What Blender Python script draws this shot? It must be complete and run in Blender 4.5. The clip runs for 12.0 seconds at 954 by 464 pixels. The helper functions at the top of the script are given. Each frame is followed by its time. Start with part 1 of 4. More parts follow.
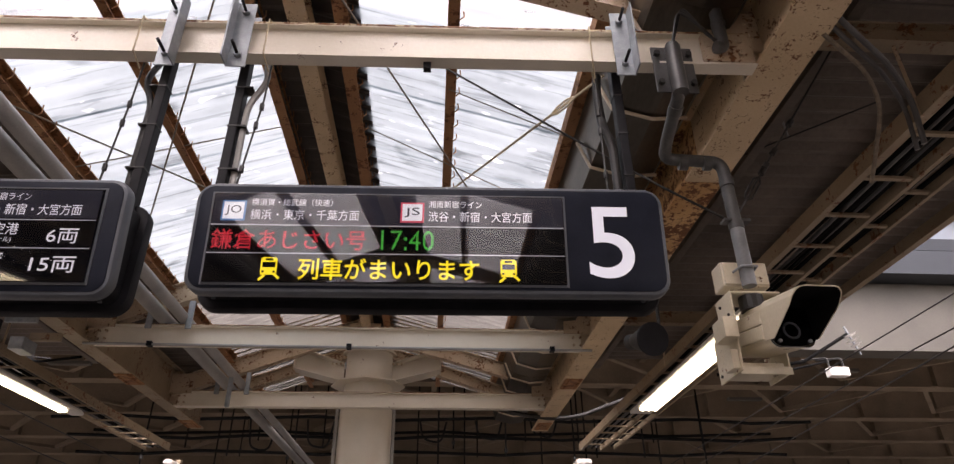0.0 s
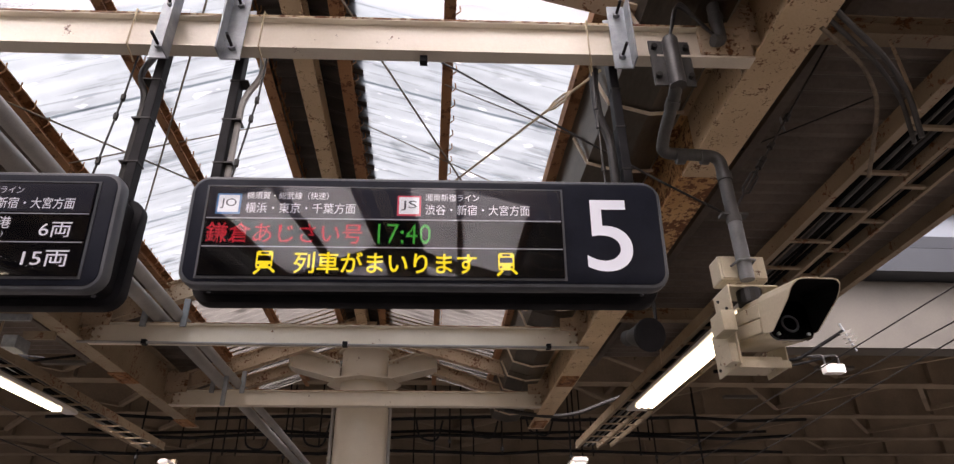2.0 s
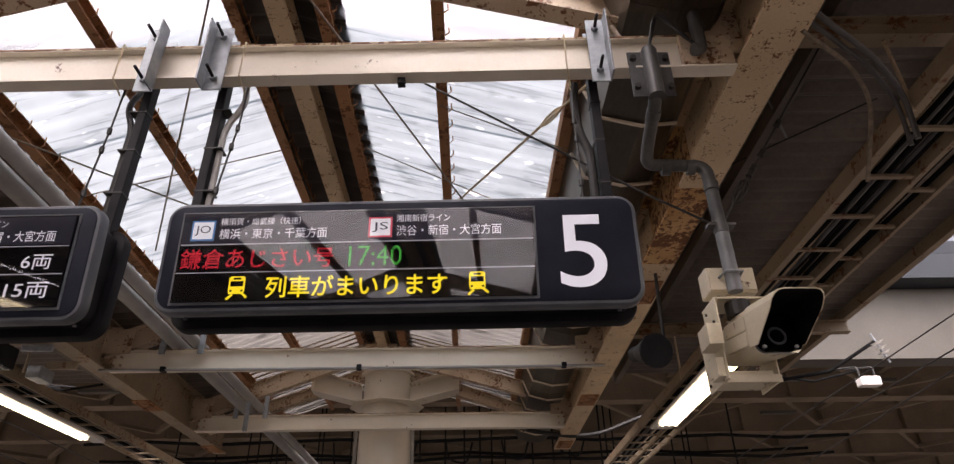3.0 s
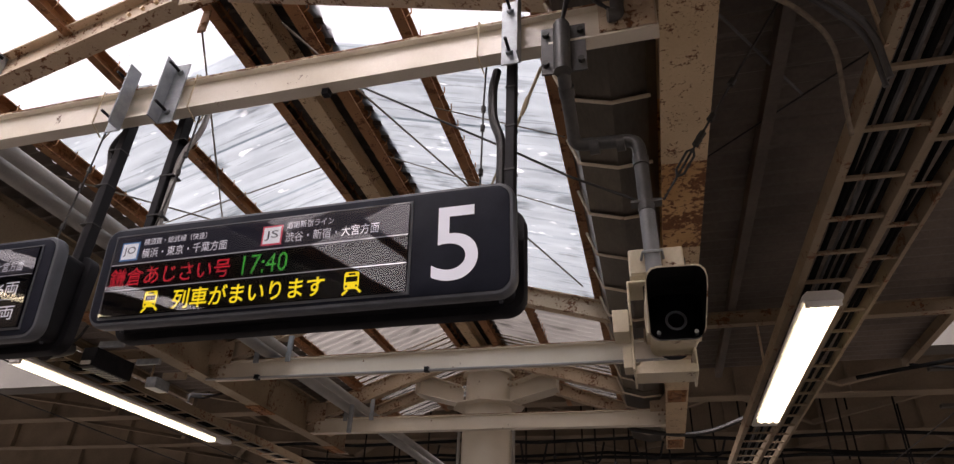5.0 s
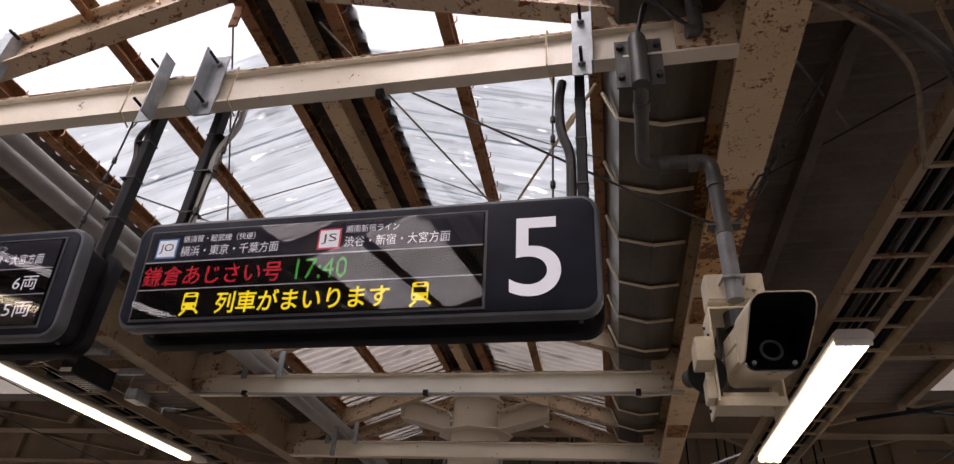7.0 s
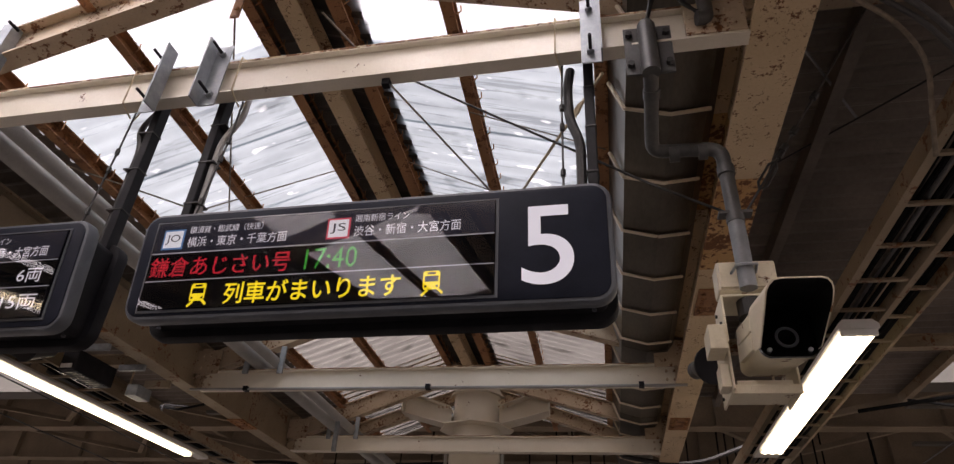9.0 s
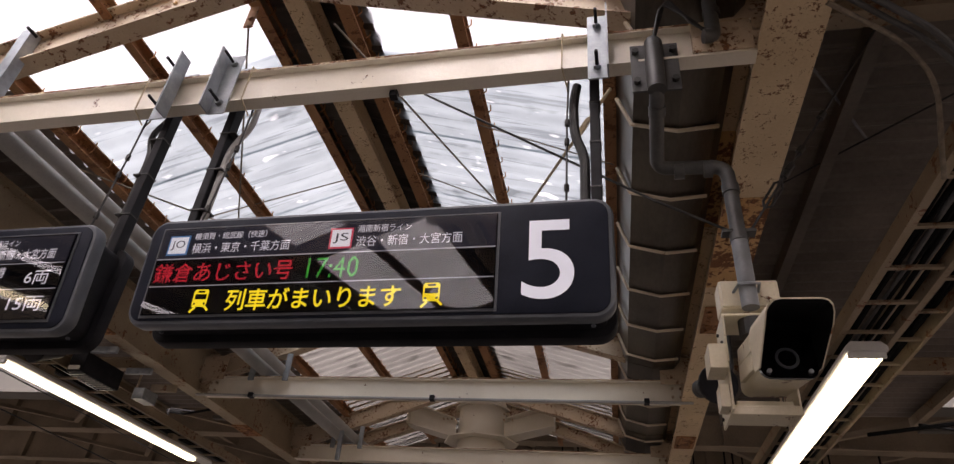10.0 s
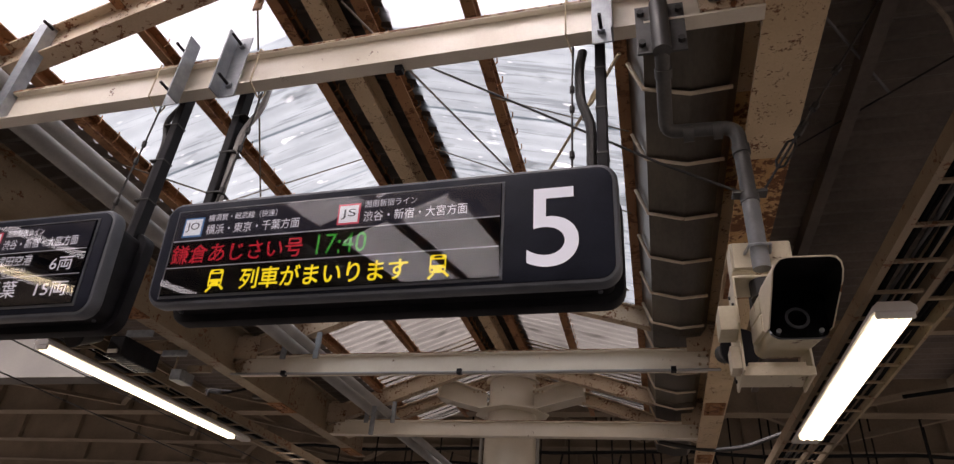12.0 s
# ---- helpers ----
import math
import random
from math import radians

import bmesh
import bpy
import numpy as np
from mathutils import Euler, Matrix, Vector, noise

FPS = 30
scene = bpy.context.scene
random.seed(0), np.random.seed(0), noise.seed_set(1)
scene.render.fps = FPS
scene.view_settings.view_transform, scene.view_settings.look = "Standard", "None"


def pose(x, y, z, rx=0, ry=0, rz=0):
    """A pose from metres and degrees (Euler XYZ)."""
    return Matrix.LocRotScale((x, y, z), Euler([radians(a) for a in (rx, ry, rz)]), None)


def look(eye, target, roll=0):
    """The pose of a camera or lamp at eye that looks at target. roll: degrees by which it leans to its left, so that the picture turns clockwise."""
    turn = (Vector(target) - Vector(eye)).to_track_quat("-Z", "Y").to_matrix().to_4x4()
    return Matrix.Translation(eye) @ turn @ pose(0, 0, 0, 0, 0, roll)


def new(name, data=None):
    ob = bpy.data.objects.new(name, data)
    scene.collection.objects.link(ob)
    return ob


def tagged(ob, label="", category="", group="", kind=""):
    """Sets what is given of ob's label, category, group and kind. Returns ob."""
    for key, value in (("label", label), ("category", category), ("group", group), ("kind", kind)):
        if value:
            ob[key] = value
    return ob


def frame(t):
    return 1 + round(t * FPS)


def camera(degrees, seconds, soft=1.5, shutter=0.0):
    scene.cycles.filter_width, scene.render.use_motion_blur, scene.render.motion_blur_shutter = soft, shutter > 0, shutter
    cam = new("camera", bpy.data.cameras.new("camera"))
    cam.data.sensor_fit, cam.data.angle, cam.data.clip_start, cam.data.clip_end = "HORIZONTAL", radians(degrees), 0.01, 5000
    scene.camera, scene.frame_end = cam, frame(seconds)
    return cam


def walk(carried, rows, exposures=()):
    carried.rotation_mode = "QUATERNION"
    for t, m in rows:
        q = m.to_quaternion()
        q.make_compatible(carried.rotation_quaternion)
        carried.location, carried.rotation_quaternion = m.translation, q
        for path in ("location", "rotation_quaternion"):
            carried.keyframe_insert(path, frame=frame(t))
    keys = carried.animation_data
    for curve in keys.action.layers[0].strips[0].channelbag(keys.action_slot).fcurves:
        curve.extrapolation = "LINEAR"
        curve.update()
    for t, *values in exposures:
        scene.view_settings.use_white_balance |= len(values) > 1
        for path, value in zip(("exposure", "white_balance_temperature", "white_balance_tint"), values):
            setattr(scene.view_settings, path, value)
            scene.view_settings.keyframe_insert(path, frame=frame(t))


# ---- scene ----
from mathutils.bvhtree import BVHTree

cam = camera(71.3, 12.0, soft=1.3)
EXPOSE, KELVIN, TINT, SKY = 0.05, 7000, 26, 0.40
PATH = [
    (0, (-0.018, -0.107, 1.509), (0.102, 1.641, 2.475), -0.5),
    (0.5, (-0.028, -0.097, 1.509), (0.086, 1.655, 2.468), -0.5),
    (1, (-0.035, -0.084, 1.514), (0.065, 1.666, 2.477), -0.3),
    (1.5, (-0.036, -0.07, 1.507), (0.088, 1.68, 2.466), -0.5),
    (2, (-0.022, -0.084, 1.498), (0.111, 1.663, 2.462), -0.8),
    (2.5, (-0.003, -0.09, 1.495), (0.082, 1.654, 2.471), -1.1),
    (3, (0.184, -0.077, 1.501), (0.214, 1.645, 2.517), -1.0),
    (3.2, (0.349, -0.083, 1.484), (0.37, 1.624, 2.525), -0.8),
    (4.8, (1.095, 0.067, 1.52), (0.675, 1.741, 2.529), 2.9),
    (5, (1.101, 0.065, 1.513), (0.648, 1.73, 2.525), 2.5),
    (5.5, (1.083, 0.043, 1.509), (0.581, 1.685, 2.535), 4.0),
    (6, (1.059, 0.084, 1.522), (0.575, 1.732, 2.548), 4.8),
    (6.5, (0.904, 0.095, 1.506), (0.455, 1.757, 2.524), 5.2),
    (7, (0.742, 0.13, 1.53), (0.385, 1.773, 2.612), 4.0),
    (7.2, (0.709, 0.133, 1.524), (0.344, 1.783, 2.593), 4.9),
    (8.8, (0.679, 0.141, 1.52), (0.327, 1.797, 2.584), 2.9),
    (9, (0.693, 0.151, 1.518), (0.346, 1.803, 2.592), 3.5),
    (9.5, (0.713, 0.161, 1.523), (0.31, 1.782, 2.622), 4.9),
    (10, (0.725, 0.15, 1.521), (0.345, 1.776, 2.621), 5.5),
    (10.5, (0.726, 0.132, 1.515), (0.292, 1.768, 2.58), 6.0),
    (11, (0.715, 0.13, 1.512), (0.254, 1.761, 2.574), 5.9),
    (11.5, (0.773, 0.153, 1.517), (0.353, 1.805, 2.563), 5.1),
    (12, (0.8, 0.169, 1.51), (0.328, 1.815, 2.542), 4.9),
]
walk(cam, [(t, look(eye, target, roll)) for t, eye, target, roll in PATH], exposures=((0.0, EXPOSE + 0.32, KELVIN, TINT), (2.5, EXPOSE + 0.29, KELVIN, TINT), (4.0, EXPOSE + 0.04, KELVIN, TINT), (12.0, EXPOSE + 0.04, KELVIN, TINT)))

# ---------------------------------------------------------------- world and light
world = bpy.data.worlds.new("overcast_sky")
scene.world = world
world.use_nodes = True
wn, wl = world.node_tree.nodes, world.node_tree.links
sky = wn.new("ShaderNodeTexSky")
sky.sky_type, sky.sun_disc = "NISHITA", False
sky.sun_elevation, sky.sun_rotation = radians(50), radians(200)
sky.air_density, sky.dust_density, sky.ozone_density = 1.0, 4.0, 1.0
soften = wn.new("ShaderNodeHueSaturation")
soften.inputs["Saturation"].default_value = 0.18
wl.new(sky.outputs[0], soften.inputs["Color"])
wl.new(soften.outputs[0], wn["Background"].inputs["Color"])
wn["Background"].inputs["Strength"].default_value = SKY

sun = new("sun", bpy.data.lights.new("sun", "SUN"))
sun.data.energy, sun.data.angle, sun.data.color = 0.6, radians(20), (1.0, 0.96, 0.9)
sun.matrix_world = pose(0, 0, 12, 40, 0, 20)

# ---------------------------------------------------------------- materials


def material(name, low, high, rough=0.6, metal=0.0, scale=8.0, bump=0.15, fine=90.0, stretch=(1, 1, 1)):
    """Two-scale mottled surface: a broad stain and a fine grain."""
    m = bpy.data.materials.new(name)
    m.use_nodes = True
    n, l = m.node_tree.nodes, m.node_tree.links
    b = n["Principled BSDF"]
    co = n.new("ShaderNodeTexCoord")
    mp = n.new("ShaderNodeMapping")
    mp.inputs["Scale"].default_value = stretch
    l.new(co.outputs["Object"], mp.inputs[0])
    broad, grain = n.new("ShaderNodeTexNoise"), n.new("ShaderNodeTexNoise")
    broad.inputs["Scale"].default_value, broad.inputs["Detail"].default_value = scale, 5
    grain.inputs["Scale"].default_value, grain.inputs["Detail"].default_value = fine, 3
    for t in (broad, grain):
        l.new(mp.outputs[0], t.inputs["Vector"])
    add = n.new("ShaderNodeMath")
    add.operation = "MULTIPLY_ADD"
    add.inputs[1].default_value = 0.35
    l.new(grain.outputs[0], add.inputs[0])
    l.new(broad.outputs[0], add.inputs[2])
    ramp = n.new("ShaderNodeValToRGB")
    ramp.color_ramp.elements[0].position, ramp.color_ramp.elements[1].position = 0.45, 0.92
    ramp.color_ramp.elements[0].color, ramp.color_ramp.elements[1].color = (*low, 1), (*high, 1)
    l.new(add.outputs[0], ramp.inputs[0])
    l.new(ramp.outputs[0], b.inputs["Base Color"])
    b.inputs["Roughness"].default_value, b.inputs["Metallic"].default_value = rough, metal
    bp = n.new("ShaderNodeBump")
    bp.inputs["Strength"].default_value, bp.inputs["Distance"].default_value = bump, 0.004
    l.new(grain.outputs[0], bp.inputs["Height"])
    l.new(bp.outputs[0], b.inputs["Normal"])
    return m


def rusted(name, paint_low, paint_high, amount, rust_scale=9.0, rough=0.5):
    """Old paint with flaking rust blotches; amount 0..1 is how much of the paint has gone."""
    m = material(name, paint_low, paint_high, rough, 0.0, 3.0, 0.2)
    n, l = m.node_tree.nodes, m.node_tree.links
    b = n["Principled BSDF"]
    co = n.new("ShaderNodeTexCoord")
    blot, where, tone = (n.new("ShaderNodeTexNoise") for _ in range(3))
    for t, s, d in ((blot, rust_scale, 8), (where, rust_scale * 0.16, 2), (tone, rust_scale * 5, 5)):
        t.inputs["Scale"].default_value, t.inputs["Detail"].default_value = s, d
        t.inputs["Roughness"].default_value = 0.68
        l.new(co.outputs["Object"], t.inputs["Vector"])
    mix = n.new("ShaderNodeMath")
    mix.operation = "MULTIPLY_ADD"
    mix.inputs[1].default_value = 0.7
    l.new(where.outputs[0], mix.inputs[0])
    l.new(blot.outputs[0], mix.inputs[2])
    edge = n.new("ShaderNodeMapRange")
    start = 1.12 - 0.55 * amount
    edge.inputs["From Min"].default_value, edge.inputs["From Max"].default_value = start, start + 0.035
    l.new(mix.outputs[0], edge.inputs["Value"])
    rust = n.new("ShaderNodeValToRGB")
    rust.color_ramp.elements[0].position, rust.color_ramp.elements[1].position = 0.35, 0.7
    rust.color_ramp.elements[0].color, rust.color_ramp.elements[1].color = (0.045, 0.02, 0.011, 1), (0.36, 0.14, 0.04, 1)
    l.new(tone.outputs[0], rust.inputs[0])
    both = n.new("ShaderNodeMix")
    both.data_type = "RGBA"
    old = b.inputs["Base Color"].links[0].from_socket
    l.new(edge.outputs[0], both.inputs["Factor"])
    l.new(old, both.inputs["A"])
    l.new(rust.outputs[0], both.inputs["B"])
    l.new(both.outputs["Result"], b.inputs["Base Color"])
    bp = n.new("ShaderNodeBump")
    bp.inputs["Strength"].default_value, bp.inputs["Distance"].default_value, bp.invert = 0.6, 0.004, True
    l.new(edge.outputs[0], bp.inputs["Height"])
    l.new(b.inputs["Normal"].links[0].from_socket, bp.inputs["Normal"])
    l.new(bp.outputs[0], b.inputs["Normal"])
    return m


def glowing(name, colour, strength):
    m = bpy.data.materials.new(name)
    m.use_nodes = True
    b = m.node_tree.nodes["Principled BSDF"]
    b.inputs["Base Color"].default_value = (*[c * 0.5 for c in colour], 1)
    b.inputs["Emission Color"].default_value = (*colour, 1)
    b.inputs["Emission Strength"].default_value = strength
    return m


CREAM = rusted("cream_paint", (0.47, 0.36, 0.245), (0.63, 0.51, 0.37), 0.36, 40)
CREAM_CLEAN = rusted("cream_paint_clean", (0.62, 0.525, 0.40), (0.74, 0.645, 0.51), 0.17, 30)
CREAM_COLUMN = rusted("cream_column_paint", (0.72, 0.655, 0.54), (0.83, 0.77, 0.66), 0.05, 30, 0.32)
RUST_EDGE = rusted("rusty_edge", (0.46, 0.35, 0.22), (0.60, 0.47, 0.31), 0.56, 22, 0.7)
CREAM_RUSTY = rusted("cream_paint_flaking", (0.56, 0.415, 0.25), (0.74, 0.575, 0.37), 0.30, 75)
RUST_SCALE = rusted("scaling_rust", (0.50, 0.27, 0.10), (0.72, 0.46, 0.22), 0.50, 30, 0.75)
# Cream paint with the shade under the canopy put into a darker colour.
SHADED_CREAM = rusted("shaded_cream_paint", (0.24, 0.185, 0.12), (0.36, 0.285, 0.195), 0.3, 30)
BROWN = rusted("rusty_purlin", (0.26, 0.118, 0.052), (0.43, 0.225, 0.10), 0.40, 24, 0.75)
# Beige far below its own tone: the overbridge's shade is in the colour.
SHADED_BEIGE = material("shaded_beige_panel", (0.088, 0.084, 0.074), (0.125, 0.118, 0.102), 0.6, 0, 1.2, 0.1, 30)
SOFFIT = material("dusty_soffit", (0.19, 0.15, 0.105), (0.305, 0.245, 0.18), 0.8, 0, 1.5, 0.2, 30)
GALV = material("galvanised_steel", (0.24, 0.265, 0.285), (0.36, 0.39, 0.41), 0.5, 0.4, 25, 0.08, 160)
GREY_PIPE = material("grey_pipe", (0.28, 0.28, 0.27), (0.40, 0.39, 0.37), 0.45, 0.1, 5, 0.06)
DARK_CONDUIT = material("dark_conduit", (0.055, 0.055, 0.055), (0.11, 0.11, 0.108), 0.45, 0.2, 9, 0.1)
CONDUIT = material("grey_conduit", (0.16, 0.168, 0.175), (0.25, 0.26, 0.27), 0.45, 0.2, 9, 0.1)
FACE = material("matt_face", (0.010, 0.0125, 0.022), (0.016, 0.0195, 0.032), 0.5, 0, 12, 0.03, 200)
BLACK = material("black_coating", (0.010, 0.010, 0.012), (0.020, 0.020, 0.023), 0.5, 0, 12, 0.05, 200)
BEZEL = material("dark_grey_frame", (0.075, 0.085, 0.10), (0.11, 0.123, 0.143), 0.42, 0.0, 12, 0.05, 220)
RUBBER = material("black_cable", (0.012, 0.012, 0.012), (0.03, 0.028, 0.026), 0.5, 0, 20, 0.1)
MATT_BLACK = material("matt_black", (0.006, 0.006, 0.006), (0.012, 0.012, 0.012), 0.9, 0, 20, 0.1)
WIRE = material("dull_wire", (0.16, 0.13, 0.10), (0.30, 0.25, 0.19), 0.55, 0.5, 30, 0.1)
ROPE = material("tan_tie_wire", (0.42, 0.34, 0.22), (0.55, 0.45, 0.30), 0.8, 0, 30, 0.1)
SHEET = material("weathered_sheet", (0.11, 0.093, 0.078), (0.20, 0.168, 0.142), 0.55, 0.15, 2.5, 0.1, 40)
GUTTER = material("dull_gutter_metal", (0.085, 0.074, 0.06), (0.17, 0.148, 0.12), 0.3, 0.75, 4, 0.06, 60, (1, 0.3, 1))
DARK_SHEET = material("dark_ridge_sheet", (0.05, 0.042, 0.036), (0.10, 0.085, 0.072), 0.7, 0.1, 5, 0.2)
HOUSING = rusted("ivory_housing", (0.60, 0.53, 0.385), (0.76, 0.685, 0.53), 0.25, 26, 0.42)
WHITE = material("white_enamel", (0.70, 0.69, 0.66), (0.80, 0.79, 0.76), 0.35, 0, 6, 0.03)
CONCRETE = material("platform_concrete", (0.09, 0.085, 0.08), (0.16, 0.15, 0.14), 0.85, 0, 2, 0.3, 60)
BALLAST = material("track_ballast", (0.07, 0.06, 0.05), (0.16, 0.14, 0.12), 0.95, 0, 20, 0.8, 45)
STEEL_BLUE = material("blue_grey_panel", (0.022, 0.028, 0.036), (0.036, 0.044, 0.054), 0.45, 0.1, 1, 0.05)
PALE_PANEL = material("pale_window_band", (0.19, 0.22, 0.26), (0.25, 0.29, 0.33), 0.3, 0, 1, 0.03)
LENS = material("lens_glass", (0.002, 0.002, 0.003), (0.004, 0.004, 0.005), 0.05, 0, 5, 0.0)
MATT_BLACK.node_tree.nodes["Principled BSDF"].inputs["Specular IOR Level"].default_value = 0.08
for m in (FACE, BLACK):
    m.node_tree.nodes["Principled BSDF"].inputs["Specular IOR Level"].default_value = 0.12
SCREEN = material("display_glass", (0.006, 0.006, 0.008), (0.012, 0.012, 0.015), 0.025, 0, 5, 0.0)
SCREEN.node_tree.nodes["Principled BSDF"].inputs["IOR"].default_value = 1.1
COVER = bpy.data.materials.new("clear_cover_glass")
COVER.use_nodes = True
_n, _l = COVER.node_tree.nodes, COVER.node_tree.links
_n.remove(_n["Principled BSDF"])
_f, _t, _g, _m = (_n.new("ShaderNode" + k) for k in ("Fresnel", "BsdfTransparent", "BsdfGlossy", "MixShader"))
_f.inputs[0].default_value, _g.inputs["Roughness"].default_value = 1.75, 0.02
for _a, _b in ((_f, 0), (_t, 1), (_g, 2)):
    _l.new(_a.outputs[0], _m.inputs[_b])
_l.new(_m.outputs[0], _n["Material Output"].inputs[0])
LENS.node_tree.nodes["Principled BSDF"].inputs["IOR"].default_value = 2.1
TUBE = glowing("lit_tube", (1.0, 0.91, 0.63), 4.6)
TEXT_WHITE = glowing("white_lettering", (0.85, 0.87, 0.95), 0.42)
DIVIDER = glowing("pale_divider", (0.7, 0.72, 0.8), 0.22)
NUMBER_WHITE = glowing("number_white", (0.86, 0.90, 1.0), 0.38)
LED_RED = glowing("red_led", (0.85, 0.03, 0.06), 0.5)
LED_GREEN = glowing("green_led", (0.04, 0.62, 0.07), 0.48)
LED_YELLOW = glowing("yellow_led", (0.80, 0.66, 0.015), 0.8)
LINE_BLUE = glowing("blue_badge", (0.10, 0.30, 0.62), 0.3)
LINE_RED = glowing("red_badge", (0.80, 0.10, 0.16), 0.35)
BADGE_WHITE = glowing("badge_white", (0.85, 0.9, 0.95), 0.45)
BADGE_INK = glowing("badge_ink", (0.06, 0.08, 0.12), 0.1)
STRIP_BLUE = glowing("blue_grey_strip", (0.014, 0.016, 0.032), 0.3)


def clear_sheet(name, clean, grime_shade, milky, gloss, sun_spots=0.0):
    """Corrugated plastic roofing: lets the sky through, milky, with dirty streaks and painted ridge shading along its
    waves.
    """
    m = bpy.data.materials.new(name)
    m.use_nodes = True
    n, l = m.node_tree.nodes, m.node_tree.links
    n.remove(n["Principled BSDF"])
    co = n.new("ShaderNodeTexCoord")
    info = n.new("ShaderNodeObjectInfo")

    def noisy(scale, detail, stretch, rough=0.55):
        mp, tx = n.new("ShaderNodeMapping"), n.new("ShaderNodeTexNoise")
        mp.inputs["Scale"].default_value = stretch
        tx.inputs["Scale"].default_value, tx.inputs["Detail"].default_value, tx.inputs["Roughness"].default_value = scale, detail, rough
        l.new(co.outputs["Object"], mp.inputs[0])
        l.new(mp.outputs[0], tx.inputs["Vector"])
        return tx.outputs[0]

    def calc(op, a, c):
        k = n.new("ShaderNodeMath")
        k.operation = op
        for s, v in zip(k.inputs, (a, c)):
            if isinstance(v, (int, float)):
                s.default_value = v
            else:
                l.new(v, s)
        return k.outputs[0]

    # Dashes stand for dirty lines and for the dark side of each ridge.
    dashes = n.new("ShaderNodeMapRange")
    dashes.inputs["From Min"].default_value, dashes.inputs["From Max"].default_value = 0.56, 0.64
    l.new(noisy(1.0, 4, (1.8, 32.0, 1.0)), dashes.inputs["Value"])
    stains = n.new("ShaderNodeMapRange")
    stains.inputs["From Min"].default_value, stains.inputs["From Max"].default_value = 0.36, 0.68
    l.new(noisy(1.7, 5, (1.0, 1.6, 1.0), 0.6), stains.inputs["Value"])
    dirt_shade = calc("ADD", calc("MULTIPLY", dashes.outputs[0], 0.5), calc("MULTIPLY", stains.outputs[0], 0.42))
    dirt_shade = calc("ADD", dirt_shade, calc("MULTIPLY", info.outputs["Random"], 0.12))
    tone = n.new("ShaderNodeMix")
    tone.data_type = "RGBA"
    l.new(dirt_shade, tone.inputs["Factor"])
    tone.inputs["A"].default_value, tone.inputs["B"].default_value = (*clean, 1), (*grime_shade, 1)
    # Near-white spots imitate sun breaking through, mixed into the sheet colour.
    spots = n.new("ShaderNodeMapRange")
    spots.inputs["From Min"].default_value, spots.inputs["From Max"].default_value = 0.66, 0.74
    spots.inputs["To Max"].default_value = sun_spots
    l.new(noisy(6.0, 2, (0.8, 2.0, 1.0), 0.45), spots.inputs["Value"])
    sunlit = n.new("ShaderNodeMix")
    sunlit.data_type = "RGBA"
    sunlit.inputs["B"].default_value = (0.95, 0.97, 1.0, 1)
    l.new(spots.outputs[0], sunlit.inputs["Factor"])
    l.new(tone.outputs["Result"], sunlit.inputs["A"])
    tone = sunlit
    trans, tl, gl = n.new("ShaderNodeBsdfTransparent"), n.new("ShaderNodeBsdfTranslucent"), n.new("ShaderNodeBsdfGlossy")
    l.new(tone.outputs["Result"], trans.inputs[0])
    l.new(tone.outputs["Result"], tl.inputs[0])
    gl.inputs["Roughness"].default_value = 0.22
    m1, m2, fr = n.new("ShaderNodeMixShader"), n.new("ShaderNodeMixShader"), n.new("ShaderNodeFresnel")
    patch = n.new("ShaderNodeMapRange")
    patch.inputs["From Min"].default_value, patch.inputs["From Max"].default_value = 0.60, 0.70
    patch.inputs["To Min"].default_value, patch.inputs["To Max"].default_value = milky, milky * 0.45
    l.new(noisy(2.3, 3, (1.0, 2.4, 1.0), 0.5), patch.inputs["Value"])
    l.new(patch.outputs[0], m1.inputs[0])
    fr.inputs[0].default_value = gloss
    l.new(trans.outputs[0], m1.inputs[1])
    l.new(tl.outputs[0], m1.inputs[2])
    l.new(fr.outputs[0], m2.inputs[0])
    l.new(m1.outputs[0], m2.inputs[1])
    l.new(gl.outputs[0], m2.inputs[2])
    l.new(m2.outputs[0], n["Material Output"].inputs[0])
    return m


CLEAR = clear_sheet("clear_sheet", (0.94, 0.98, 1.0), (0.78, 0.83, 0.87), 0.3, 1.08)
# Middle panels: darker in tone than the nearest ones.
DIMMER_CLEAR = clear_sheet("dimmer_clear_sheet", (0.375, 0.43, 0.455), (0.17, 0.20, 0.22), 0.82, 1.10, 0.85)
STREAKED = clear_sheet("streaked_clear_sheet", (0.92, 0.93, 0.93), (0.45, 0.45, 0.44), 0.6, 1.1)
# Overbridge shade on the far bays, put into the sheet colour.
SHADED_CLEAR = clear_sheet("shaded_clear_sheet", (0.25, 0.24, 0.22), (0.10, 0.094, 0.085), 0.8, 1.25)

# ---------------------------------------------------------------- builders
# The signs' beam stands a little askew to the platform: things hung on it share this turn.
SKEW = pose(0, 1.85, 0) @ pose(0, 0, 0, 0, 0, -1.4) @ pose(0, -1.85, 0)


# Small fittings strung under the canopy follow its slight fall along the platform.
FALL = Matrix.Translation((0.043, 0.043, -0.052)) @ pose(0, 0, 0, 1.5, -0.24, 0.8)
LEAN = 6.0                  # the signs' faces nod forward by this much


